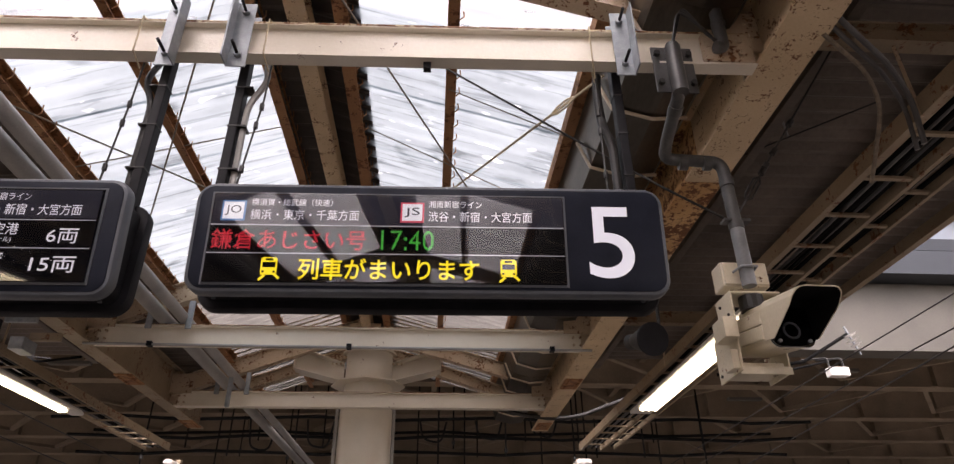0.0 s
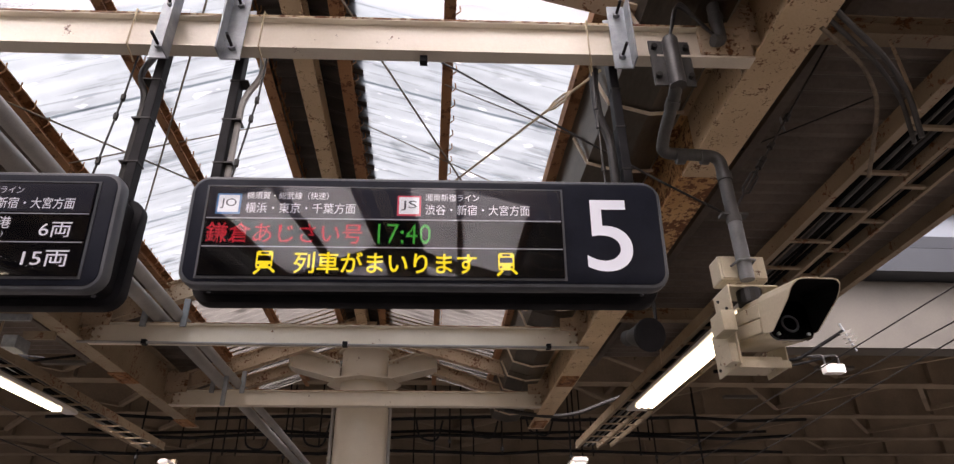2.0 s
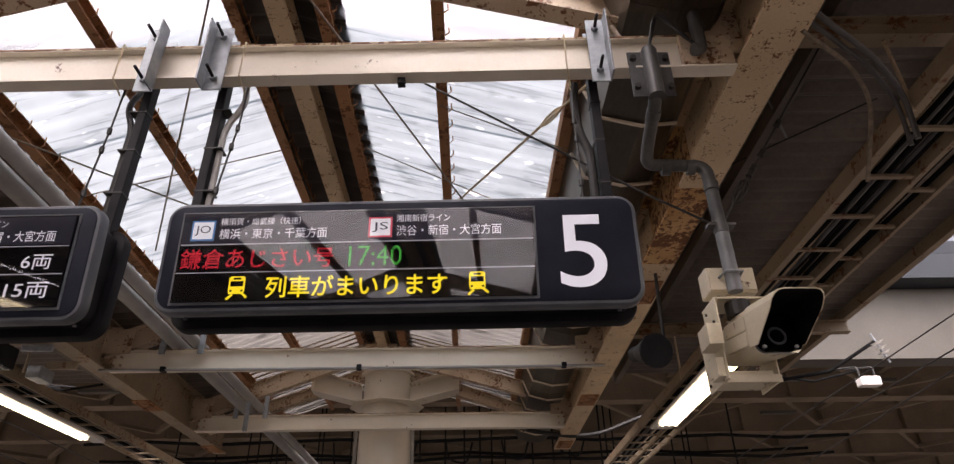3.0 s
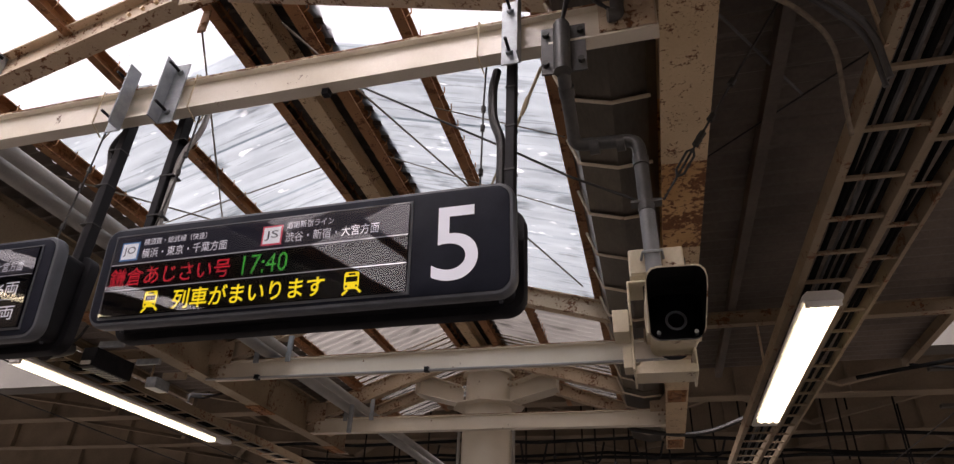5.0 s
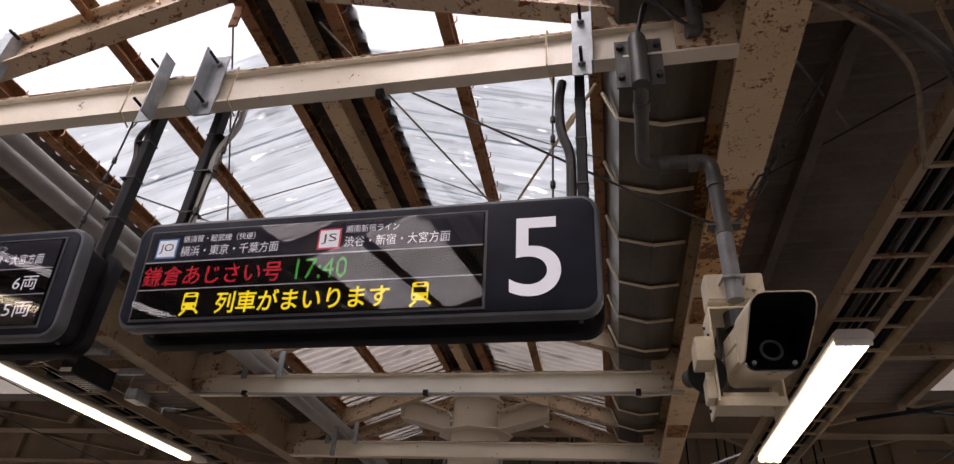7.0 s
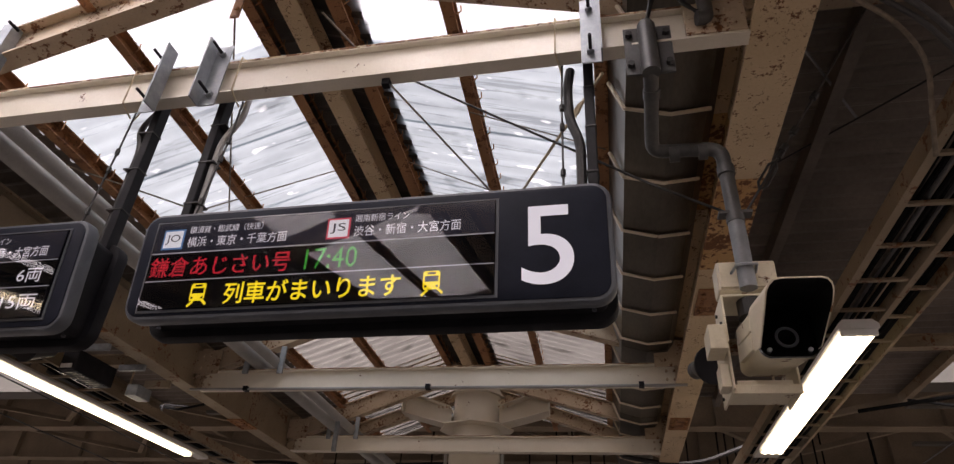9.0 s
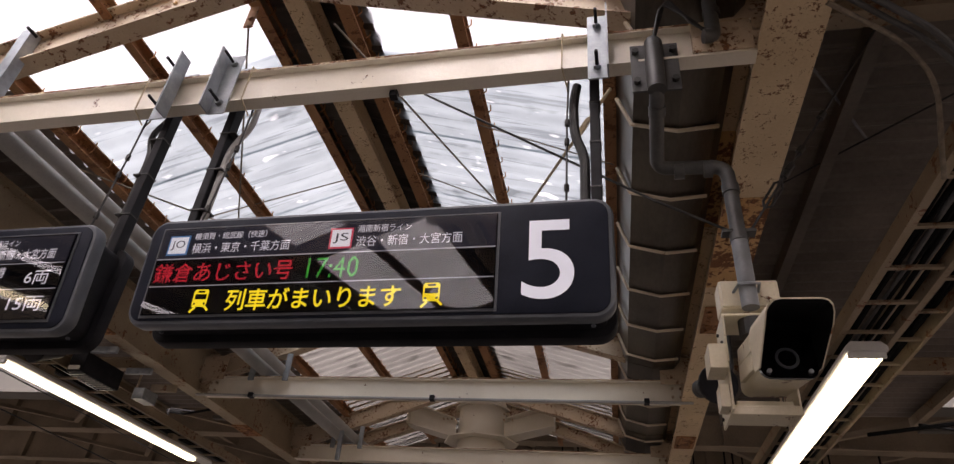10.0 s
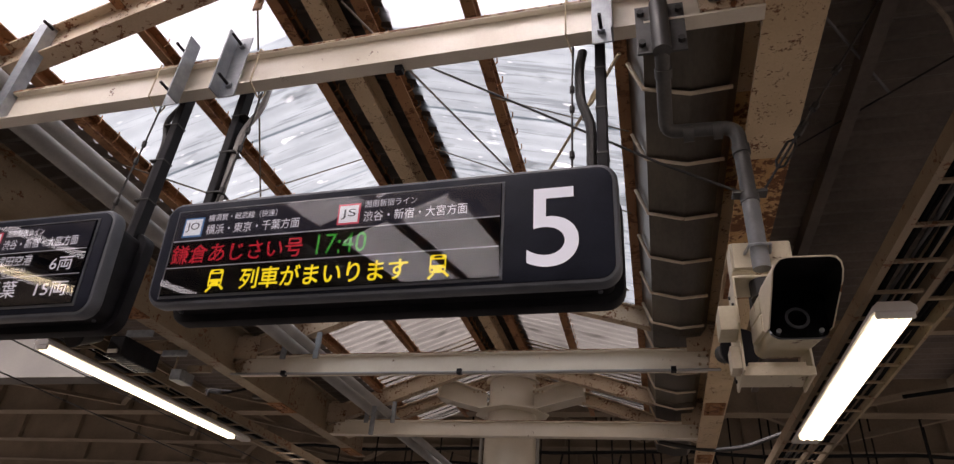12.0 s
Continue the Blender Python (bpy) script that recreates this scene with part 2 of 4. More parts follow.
def thing(name, at, label, category, group="", kind="", askew=False, fall=False, up=0.0):
    ob = new(name)
    ob.empty_display_size = 0.1
    ob.matrix_world = (SKEW if askew else FALL if fall else Matrix()) @ Matrix.Translation(Vector(at) + Vector((0, 0, up)))
    ob["at"] = at
    return tagged(ob, label, category, group, kind)


def part(name, bm, mat, parent, label="", smooth=False):
    """Links bm, given in the place's own coordinates, as one mesh under a thing or a part."""
    root = parent
    while root.parent:
        root = root.parent
    bmesh.ops.translate(bm, verts=bm.verts, vec=-Vector(root["at"]))
    bmesh.ops.recalc_face_normals(bm, faces=bm.faces)
    me = bpy.data.meshes.new(name)
    bm.to_mesh(me)
    bm.free()
    me.materials.append(mat)
    if smooth:
        me.shade_smooth()
        me.set_sharp_from_angle(angle=radians(35))
    ob = new(name, me)
    ob.parent = parent
    if label:
        tagged(ob, label)
    return ob


def solo(name, bm, mat, at, label, category, group="", kind="", smooth=False, fall=False):
    """A thing that is one mesh."""
    bmesh.ops.translate(bm, verts=bm.verts, vec=-Vector(at))
    bmesh.ops.recalc_face_normals(bm, faces=bm.faces)
    me = bpy.data.meshes.new(name)
    bm.to_mesh(me)
    bm.free()
    me.materials.append(mat)
    if smooth:
        me.shade_smooth()
        me.set_sharp_from_angle(angle=radians(35))
    ob = new(name, me)
    ob.matrix_world = (FALL if fall else Matrix()) @ Matrix.Translation(at)
    ob["at"] = at
    return tagged(ob, label, category, group, kind)


def box(bm, x0, x1, y0, y1, z0, z1, bevel=0.0, turn=None):
    m = Matrix.Translation(((x0 + x1) / 2, (y0 + y1) / 2, (z0 + z1) / 2)) @ Matrix.Diagonal((x1 - x0, y1 - y0, z1 - z0, 1))
    vs = bmesh.ops.create_cube(bm, size=1, matrix=(turn or Matrix()) @ m)["verts"]
    if bevel:
        es = {e for v in vs for e in v.link_edges}
        bmesh.ops.bevel(bm, geom=list(es), offset=bevel, segments=2, affect="EDGES", profile=0.5)
    return bm


def sweep(bm, shape, p0, p1, up=(0, 0, 1)):
    """Extrudes a closed outline (list of (side, up)) from p0 to p1, capped."""
    p0, p1 = Vector(p0), Vector(p1)
    d = (p1 - p0).normalized()
    s = d.cross(Vector(up)).normalized()
    u = s.cross(d)
    a = [bm.verts.new(p0 + s * x + u * z) for x, z in shape]
    b = [bm.verts.new(p1 + s * x + u * z) for x, z in shape]
    n = len(shape)
    for i in range(n):
        bm.faces.new((a[i], a[(i + 1) % n], b[(i + 1) % n], b[i]))
    bm.faces.new(a[::-1])
    bm.faces.new(b)
    return bm


def h_shape(w, h, tf, tw):
    """H-section outline, its bottom at 0."""
    a, b = w / 2, tw / 2
    return [(-a, 0), (a, 0), (a, tf), (b, tf), (b, h - tf), (a, h - tf), (a, h), (-a, h), (-a, h - tf), (-b, h - tf), (-b, tf), (-a, tf)]


def l_shape(w, h, t):
    return [(0, 0), (w, 0), (w, t), (t, t), (t, h), (0, h)]


def c_shape(w, h, t):
    return [(0, 0), (w, 0), (w, t), (t, t), (t, h - t), (w, h - t), (w, h), (0, h)]


def pipe(bm, points, r, seg=10):
    """A round tube along points, capped."""
    pts = [Vector(p) for p in points]
    rings, side = [], None
    for i, p in enumerate(pts):
        d = (pts[min(i + 1, len(pts) - 1)] - pts[max(i - 1, 0)]).normalized()
        side = d.orthogonal() if side is None else side - d * side.dot(d)
        side.normalize()
        up = d.cross(side)
        rings.append([bm.verts.new(p + (side * math.cos(a) + up * math.sin(a)) * r) for a in (2 * math.pi * k / seg for k in range(seg))])
    for a, b in zip(rings, rings[1:]):
        for k in range(seg):
            bm.faces.new((a[k], a[(k + 1) % seg], b[(k + 1) % seg], b[k]))
    bm.faces.new(rings[0][::-1])
    bm.faces.new(rings[-1])
    return bm


def bend(points, r=0.05, n=5):
    """Rounds the inner corners of a polyline."""
    pts = [Vector(p) for p in points]
    out = [pts[0]]
    for a, b, c in zip(pts, pts[1:], pts[2:]):
        i, o = (a - b), (c - b)
        k = min(r, i.length * 0.45, o.length * 0.45)
        s, e = b + i.normalized() * k, b + o.normalized() * k
        out += [s * (1 - t) ** 2 + b * 2 * t * (1 - t) + e * t * t for t in (j / n for j in range(n + 1))]
    return out + [pts[-1]]


def sag(p0, p1, drop, n=12):
    p0, p1 = Vector(p0), Vector(p1)
    return [p0.lerp(p1, i / n) - Vector((0, 0, 4 * drop * (i / n) * (1 - i / n))) for i in range(n + 1)]


def disc(bm, p, axis, r, length, seg=12, r2=None):
    q = Vector(axis).to_track_quat("Z", "Y").to_matrix().to_4x4()
    bmesh.ops.create_cone(bm, cap_ends=True, segments=seg, radius1=r, radius2=r if r2 is None else r2, depth=length, matrix=Matrix.Translation(p) @ q)
    return bm


def rounded(x0, x1, z0, z1, r, n=6):
    """Outline of a rounded rectangle, anticlockwise."""
    out = []
    for cx, cz, a0 in ((x1 - r, z0 + r, -90), (x1 - r, z1 - r, 0), (x0 + r, z1 - r, 90), (x0 + r, z0 + r, 180)):
        out += [(cx + r * math.cos(radians(a0 + 90 * k / n)), cz + r * math.sin(radians(a0 + 90 * k / n))) for k in range(n + 1)]
    return out


def loft(bm, loops):
    """Joins equal outlines [(y, [(x, z)...])...] into a closed solid."""
    rings = [[bm.verts.new((x, y, z)) for x, z in pts] for y, pts in loops]
    n = len(rings[0])
    for a, b in zip(rings, rings[1:]):
        for k in range(n):
            bm.faces.new((a[k], a[(k + 1) % n], b[(k + 1) % n], b[k]))
    bm.faces.new(rings[0])
    bm.faces.new(rings[-1][::-1])
    return bm


def lit_dots(name, flat, pitch):
    """Turns flat lettering into a grid of small square lights, one wherever a grid point falls on a stroke."""
    me = bpy.data.meshes.new(name)
    co = [v.co.copy() for v in flat.vertices]
    tree = BVHTree.FromPolygons(co, [tuple(p.vertices) for p in flat.polygons])
    xs, zs, y = [c.x for c in co], [c.z for c in co], co[0].y
    vs, fs, h = [], [], pitch * 0.40
    for i in range(int((max(xs) - min(xs)) / pitch) + 1):
        for j in range(int((max(zs) - min(zs)) / pitch) + 1):
            x, z = min(xs) + pitch * (i + 0.5), min(zs) + pitch * (j + 0.5)
            if tree.ray_cast(Vector((x, y - 0.1, z)), Vector((0, 1, 0)), 0.2)[0] is not None:
                k = len(vs)
                vs += [(x - h, y, z - h), (x + h, y, z - h), (x + h, y, z + h), (x - h, y, z + h)]
                fs.append((k, k + 1, k + 2, k + 3))
    me.from_pydata(vs, [], fs)
    bpy.data.meshes.remove(flat)
    return me


def writing(name, body, x, z, height, y, mat, parent, width=None, shear=0.0, label="", bold=0.0, dots=0):
    """Raised lettering on a panel that faces -y; x, z: its lower left corner; width: what the line is fitted to."""
    cu = bpy.data.curves.new(name, "FONT")
    cu.body, cu.size, cu.extrude, cu.shear, cu.resolution_u = body, 1.0, 0.0, shear, 10 if len(body) < 2 else 3
    cu.offset = bold
    ob = bpy.data.objects.new(name, cu)
    scene.collection.objects.link(ob)
    dg = bpy.context.evaluated_depsgraph_get()
    me = bpy.data.meshes.new_from_object(ob.evaluated_get(dg))
    bpy.data.objects.remove(ob)
    bpy.data.curves.remove(cu)
    co = np.array([v.co for v in me.vertices])
    lo, hi = co.min(0), co.max(0)
    kz = height / (hi[1] - lo[1])
    kx = width / (hi[0] - lo[0]) if width else kz
    root = parent
    while root.parent:
        root = root.parent
    at = Vector(root["at"])
    for v in me.vertices:
        v.co = Vector((x + (v.co.x - lo[0]) * kx, y, z + (v.co.y - lo[1]) * kz)) - at
    me.name = name
    if dots:
        me = lit_dots(name, me, height / dots)
    me.materials.append(mat)
    out = new(name, me)
    out.parent = parent
    return tagged(out, label) if label else out


def bolts(bm, spots, axis, r=0.012, length=0.012):
    for p in spots:
        disc(bm, p, axis, r, length, 6)
    return bm


def wavy(bm, x0, z0, x1, z1, y0, y1, pitch, depth, per=6, thick=0.0015):
    """Corrugated sheet: the waves run from (x0, z0) to (x1, z1), one behind the other along y."""
    n = max(2, int((y1 - y0) / pitch * per))
    rows = []
    for i in range(n + 1):
        y = y0 + (y1 - y0) * i / n
        dz = depth * math.sin(2 * math.pi * y / pitch)
        rows.append([bm.verts.new((x, y, z + dz)) for x, z in ((x0, z0), ((x0 + x1) / 2, (z0 + z1) / 2), (x1, z1))])
    for a, b in zip(rows, rows[1:]):
        for k in range(2):
            bm.faces.new((a[k], a[k + 1], b[k + 1], b[k]))
    return bm


# ---------------------------------------------------------------- ground and distance
Y0, Y1 = -7.0, 9.3          # the canopy's length
bm = box(bmesh.new(), -400, 400, -400, 400, -1.6, -1.15)
solo("ground", bm, BALLAST, (0, 0, -1.15), "dark stone ballast ground along the tracks", "ground", kind="structure")
bm = box(bmesh.new(), -4.3, 2.7, -40, 40, -1.14, 0, 0.02)
solo("pavement", bm, CONCRETE, (0, 0, 0), "grey concrete station platform floor", "platform", kind="structure")

# Unseen walls added to keep low sky light out from under the canopy.
for name, dims in (("sky_block_south", (-13, 13, -15.3, -15, -1.15, 6.5)), ("sky_block_west", (-13.3, -13, -15, 7, -1.15, 5.6)), ("sky_block_east", (13, 13.3, -15, 6, -1.15, 5.0))):
    bm = box(bmesh.new(), *dims)
    solo(name, bm, SOFFIT, ((dims[0] + dims[1]) / 2, (dims[2] + dims[3]) / 2, -1.15), "added unseen wall that blocks low sky light", "wall", kind="structure")

# ---------------------------------------------------------------- canopy frame
RIDGE = -0.82


def rafter_z(x):
    """Underside of the rafters."""
    return 4.235 - 0.285 * (x - RIDGE) if x > RIDGE else 4.29 - 0.37 * (RIDGE - x)


def over(x):
    """Top of the rafters, where the purlins lie."""
    return rafter_z(x) + (0.165 if x > RIDGE else 0.19)


def girder_x(y):
    return 1.365


GZ, GE = 3.40, 8.6        # underside and far end of the girders
# long girders
for x0, x1, side in ((girder_x(Y0), girder_x(GE), 1), (-2.955, -2.955, -1)):
    g = thing("canopy_girder", (x0, 0, GZ), "cream-painted steel girder, paint flaking with rust", "girder", "canopy girders", "structure")
    # The left girder's deeper shade is put into its paint colour.
    for ya, yb, paint in ((Y0, 2.72, CREAM_RUSTY), (2.723, 3.55, RUST_SCALE), (3.553, GE, CREAM_RUSTY)) if side > 0 else ((Y0, GE, SHADED_CREAM),):
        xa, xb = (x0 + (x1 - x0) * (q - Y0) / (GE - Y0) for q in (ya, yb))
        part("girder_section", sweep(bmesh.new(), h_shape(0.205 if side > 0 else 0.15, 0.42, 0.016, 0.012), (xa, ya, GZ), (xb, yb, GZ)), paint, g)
    bm = bmesh.new()
    for y in (3.95, 6.42, 8.3):
        x = x0 + (x1 - x0) * (y - Y0) / (GE - Y0)
        box(bm, x - 0.085, x + 0.085, y - 0.17, y + 0.17, GZ - 0.013, GZ - 0.001)
    part("splice_plate", bm, BROWN, g, "rusted bolted splice plate")
    bm = bmesh.new()
    for y in (3.95, 6.42, 8.3):
        x = x0 + (x1 - x0) * (y - Y0) / (GE - Y0)
        bolts(bm, [(x + dx, y + dy, GZ - 0.018) for dx in (-0.055, 0.055) for dy in (-0.12, -0.06, 0, 0.06, 0.12)], (0, 0, 1), 0.014, 0.014)
    part("splice_bolts", bm, BROWN, g)
    bm = bmesh.new()
    for y in (-5.0, -1.6, 1.98, 5.43, 7.50):
        x = x0 + (x1 - x0) * (y - Y0) / (GE - Y0)
        box(bm, x - 0.095, x + 0.095, y - 0.006, y + 0.006, GZ + 0.017, GZ + 0.403)
    part("stiffener", bm, CREAM, g)

# frames: two rafters each, meeting under the ridge
for y in (-5.0, -1.6, 1.98, 5.43, 7.50):
    r = thing("rafter_pair", (RIDGE, y, 4.24), "cream steel rafters meeting at the ridge, rust along edges", "rafter", "canopy rafters", "structure")
    for xe in (girder_x(y) - 0.01, -2.95):
        part("rafter", sweep(bmesh.new(), h_shape(0.1, 0.165 if xe > RIDGE else 0.19, 0.01, 0.008), (RIDGE, y, rafter_z(RIDGE + math.copysign(0.001, xe))), (xe, y, rafter_z(xe))), CREAM, r)
    bm = box(bmesh.new(), RIDGE - 0.2, RIDGE + 0.16, y - 0.058, y - 0.05, 4.14, 4.40)
    part("ridge_gusset", bm, CREAM_RUSTY, r, "riveted ridge plate")
    bm = bmesh.new()
    for k in range(5):
        for s in (-1, 1):
            for o in (0.05, 0.12):
                x = RIDGE + s * (0.25 + 0.075 * k)
                disc(bm, (x, y - 0.012, rafter_z(x) + o), (0, 1, 0), 0.011, 0.02, 6)
    part("rivets", bm, CREAM_RUSTY, r)
    bm = bmesh.new()
    for xe, s in ((girder_x(y) - 0.01, -1), (-2.95, 1)):
        x = xe + s * 0.13
        box(bm, min(xe, xe + s * 0.24), max(xe, xe + s * 0.24), y - 0.062, y - 0.052, 3.54, 3.76)
        bolts(bm, [(xe + s * d, y - 0.066, z) for d in (0.06, 0.13, 0.2) for z in (3.59, 3.70)], (0, 1, 0), 0.013, 0.014)
    part("end_plates", bm, CREAM, r)

TZ = 3.402                  # underside of the ties
# cross ties
for y in (5.43, 7.50):
    t = thing("cross_tie", (-0.8, y, TZ), "cream steel cross tie with rust along its top", "beam", "cross ties", "structure")
    part("tie_section", sweep(bmesh.new(), h_shape(0.1, 0.172, 0.01, 0.007), (-2.95, y, TZ), (girder_x(y) - 0.01, y, TZ)), CREAM_COLUMN, t)
    part("top_edge", box(bmesh.new(), -2.94, girder_x(y) - 0.02, y - 0.0525, y + 0.0525, TZ + 0.167, TZ + 0.1745), RUST_EDGE, t, "rusty top edge")
    bm = bmesh.new()
    for xe in (-2.85, girder_x(y) - 0.16):
        bolts(bm, [(xe + d, y - 0.012, z) for d in (0, 0.06) for z in (TZ + 0.05, TZ + 0.12)], (0, 1, 0), 0.011, 0.02)
    part("tie_bolts", bm, CREAM, t)
    if y < 6:
        bm = bmesh.new()
        pipe(bm, sag((-2.93, y - 0.06, TZ - 0.01), (1.35, y - 0.06, TZ - 0.015), 0.004, 8), 0.012, 8)
        part("conduit_run", bm, GREY_PIPE, t)
        bm = bmesh.new()
        for x in (-2.39, -0.74, 1.0):
            box(bm, x - 0.02, x + 0.02, y - 0.085, y - 0.03, TZ - 0.03, TZ + 0.01)
        part("beam_clips", bm, BLACK, t, "small black beam clips")

# ---------------------------------------------------------------- roof covering


def purlin_line(name, x, shape_w, shape_h, mat, raised=0.0, label="rusty brown steel purlin"):
    z = over(x) + raised
    p = thing("purlin", (x, 0, z), label, "purlin", "canopy purlins", "structure")
    part(name, sweep(bmesh.new(), c_shape(shape_w, shape_h, 0.008), (x, Y0, z), (x, Y1, z)), mat, p)
    bm = bmesh.new()
    for k in range(int((Y1 - Y0) / 0.152)):
        y = Y0 + 0.152 * k
        pipe(bm, [(x + shape_w, y, z + 0.02), (x + shape_w + 0.025, y, z + 0.045), (x + shape_w + 0.02, y, z + shape_h)], 0.004, 5)
    part("hook_bolts", bm, BROWN, p, "rusty hook bolts")
    return p


purlin_line("angle", -1.755, 0.055, 0.09, BROWN)
purlin_line("angle", -1.13, 0.07, 0.09, BROWN, 0.055)
purlin_line("angle", -0.62, 0.08, 0.09, BROWN)
purlin_line("angle", 0.012, 0.062, 0.09, BROWN)
purlin_line("angle", 0.732, 0.065, 0.09, BROWN)
purlin_line("angle", -2.375, 0.07, 0.10, BROWN)

p = thing("ridge_beam", (RIDGE, 0, 4.33), "cream riveted ridge beam with rust specks", "beam", "", "structure")
part("ridge_section", sweep(bmesh.new(), h_shape(0.115, 0.15, 0.01, 0.01), (RIDGE, Y0, 4.33), (RIDGE, Y1, 4.33)), CREAM_RUSTY, p)
bm = bmesh.new()
for k in range(100):
    y = Y0 + 0.16 * k
    bolts(bm, [(RIDGE - 0.04, y, 4.326), (RIDGE + 0.04, y, 4.326)], (0, 0, 1), 0.009, 0.01)
part("rivets", bm, CREAM_RUSTY, p)

roof = thing("ceiling", (RIDGE, 0, 4.6), "canopy roof of dark ridge sheets and clear corrugated panels", "roof", "", "structure")
LIFT = 0.105
bm = bmesh.new()
wavy(bm, -1.13, over(-1.13) + LIFT + 0.055, RIDGE, 4.4 + LIFT + 0.03, Y0, Y1, 0.152, 0.02, 6)
wavy(bm, RIDGE, 4.4 + LIFT + 0.03, -0.48, over(-0.48) + LIFT + 0.01, Y0, Y1, 0.152, 0.02, 6)
part("ridge_sheet", bm, DARK_SHEET, roof, "dark opaque ridge sheets")

# clear panels, each lapping the next
W = 0.66
for x0, x1 in ((-2.42, -1.74), (-1.78, -1.07), (-0.55, 0.06), (0.02, 0.79)):
    y, k = Y0 - 0.35, 0
    while y < Y1 - 0.1:
        ye = min(y + W + 0.02, Y1)
        up = 0.003 * (k % 2)
        # The farthest panels take the sheet that has the overbridge's shade in its colour.
        part("clear_panel", wavy(bmesh.new(), x0, over(x0) + LIFT + up, x1, over(x1) + LIFT + up, y, ye, 0.13, 0.0035 if 1.3 < ye < 5.9 else 0.012, 8), STREAKED if ye < 1.3 else CLEAR if ye < 2.7 else DIMMER_CLEAR if ye < 5.9 else SHADED_CLEAR, roof, smooth=True)
        y += W
        k += 1

# outer roof slopes over the platform edges
for xa, za, xb, zb, ye in ((1.23, 3.90, 3.66, 3.93, 7.15), (-2.40, 3.93, -3.2, 3.89, Y1), (-3.2, 3.89, -4.8, 3.87, 7.15)):
    part("outer_sheet", wavy(bmesh.new(), xa, za, xb, zb, Y0, ye, 0.13, 0.02, 6), SHEET, roof, "dull grey corrugated outer roof sheets", True)
for x, z, mat in ((1.80, 3.785, SHEET), (2.60, 3.79, SHADED_CREAM), (3.55, 3.81, SHADED_CREAM), (-3.7, 3.77, SHEET), (-4.5, 3.76, SHADED_CREAM)):
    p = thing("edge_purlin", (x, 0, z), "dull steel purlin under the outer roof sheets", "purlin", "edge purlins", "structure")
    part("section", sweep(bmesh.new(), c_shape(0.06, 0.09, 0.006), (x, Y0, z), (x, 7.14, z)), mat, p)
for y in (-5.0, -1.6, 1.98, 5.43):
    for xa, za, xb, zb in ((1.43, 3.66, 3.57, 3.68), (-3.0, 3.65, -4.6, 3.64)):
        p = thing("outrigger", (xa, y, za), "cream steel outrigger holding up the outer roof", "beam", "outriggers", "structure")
        part("arm", sweep(bmesh.new(), h_shape(0.08, 0.11, 0.008, 0.006), (xa, y, za), (xb, y, zb)), SHADED_CREAM, p)

# trough of folded sheet beside the right-hand girder
g = thing("valley_gutter", (1.0, 0, 3.62), "dull folded-metal valley gutter held by pale straps", "gutter", "", "structure", up=0.035)
shape = [(0.79, 4.0), (0.87, 3.68), (1.06, 3.625), (1.22, 3.64), (1.265, 3.70), (1.265, 3.85), (1.275, 3.85), (1.275, 3.695), (1.226, 3.63), (1.062, 3.613), (0.864, 3.668), (0.782, 3.995)]
y, k = Y0, 0
while y < Y1:
    o = 0.003 * (k % 2)
    part("gutter_length", loft(bmesh.new(), [(y, [(a, b + o) for a, b in shape]), (min(y + 0.9, Y1), [(a, b + o) for a, b in shape])]), GUTTER, g)
    y += 0.88
    k += 1
for k in range(-17, 13):
    y = 2.51 + 0.525 * k
    bm = pipe(bmesh.new(), [(0.795, y, 3.83), (0.858, y, 3.658), (1.06, y, 3.601), (1.24, y, 3.618)], 0.011, 6)
    part("strap", bm, CREAM_CLEAN, g)

# ---------------------------------------------------------------- column
c = thing("column", (-0.813, 8.0, 0), "round cream-painted steel column with a flanged head", "column", "", "structure")
bm = disc(bmesh.new(), (-0.813, 8.0, 1.7775), (0, 0, 1), 0.312, 3.555, 40)
part("shaft", bm, CREAM_COLUMN, c, smooth=True)
part("drum", disc(bmesh.new(), (-0.813, 8.0, 3.935), (0, 0, 1), 0.285, 0.80, 40), CREAM_COLUMN, c, smooth=True)
bm = bmesh.new()
for z, r, h in ((3.79, 0.45, 0.016), (3.636, 0.325, 0.05), (4.185, 0.33, 0.02)):
    disc(bm, (-0.813, 8.0, z), (0, 0, 1), r, h, 8 if r > 0.35 else 40)
part("head_flange", bm, CREAM_COLUMN, c)
bm = bmesh.new()
pipe(bm, [(-0.813 + 0.322 * math.cos(a), 8.0 + 0.322 * math.sin(a), 3.50) for a in (k * math.pi / 16 for k in range(33))], 0.012, 6)
part("band", bm, BLACK, c, "dark steel band")
for x in (-1.145, -0.477):
    part("drainpipe", pipe(bmesh.new(), [(x, 7.9, 0), (x, 7.9, 3.555)], 0.02, 10), GREY_PIPE, c, smooth=True)
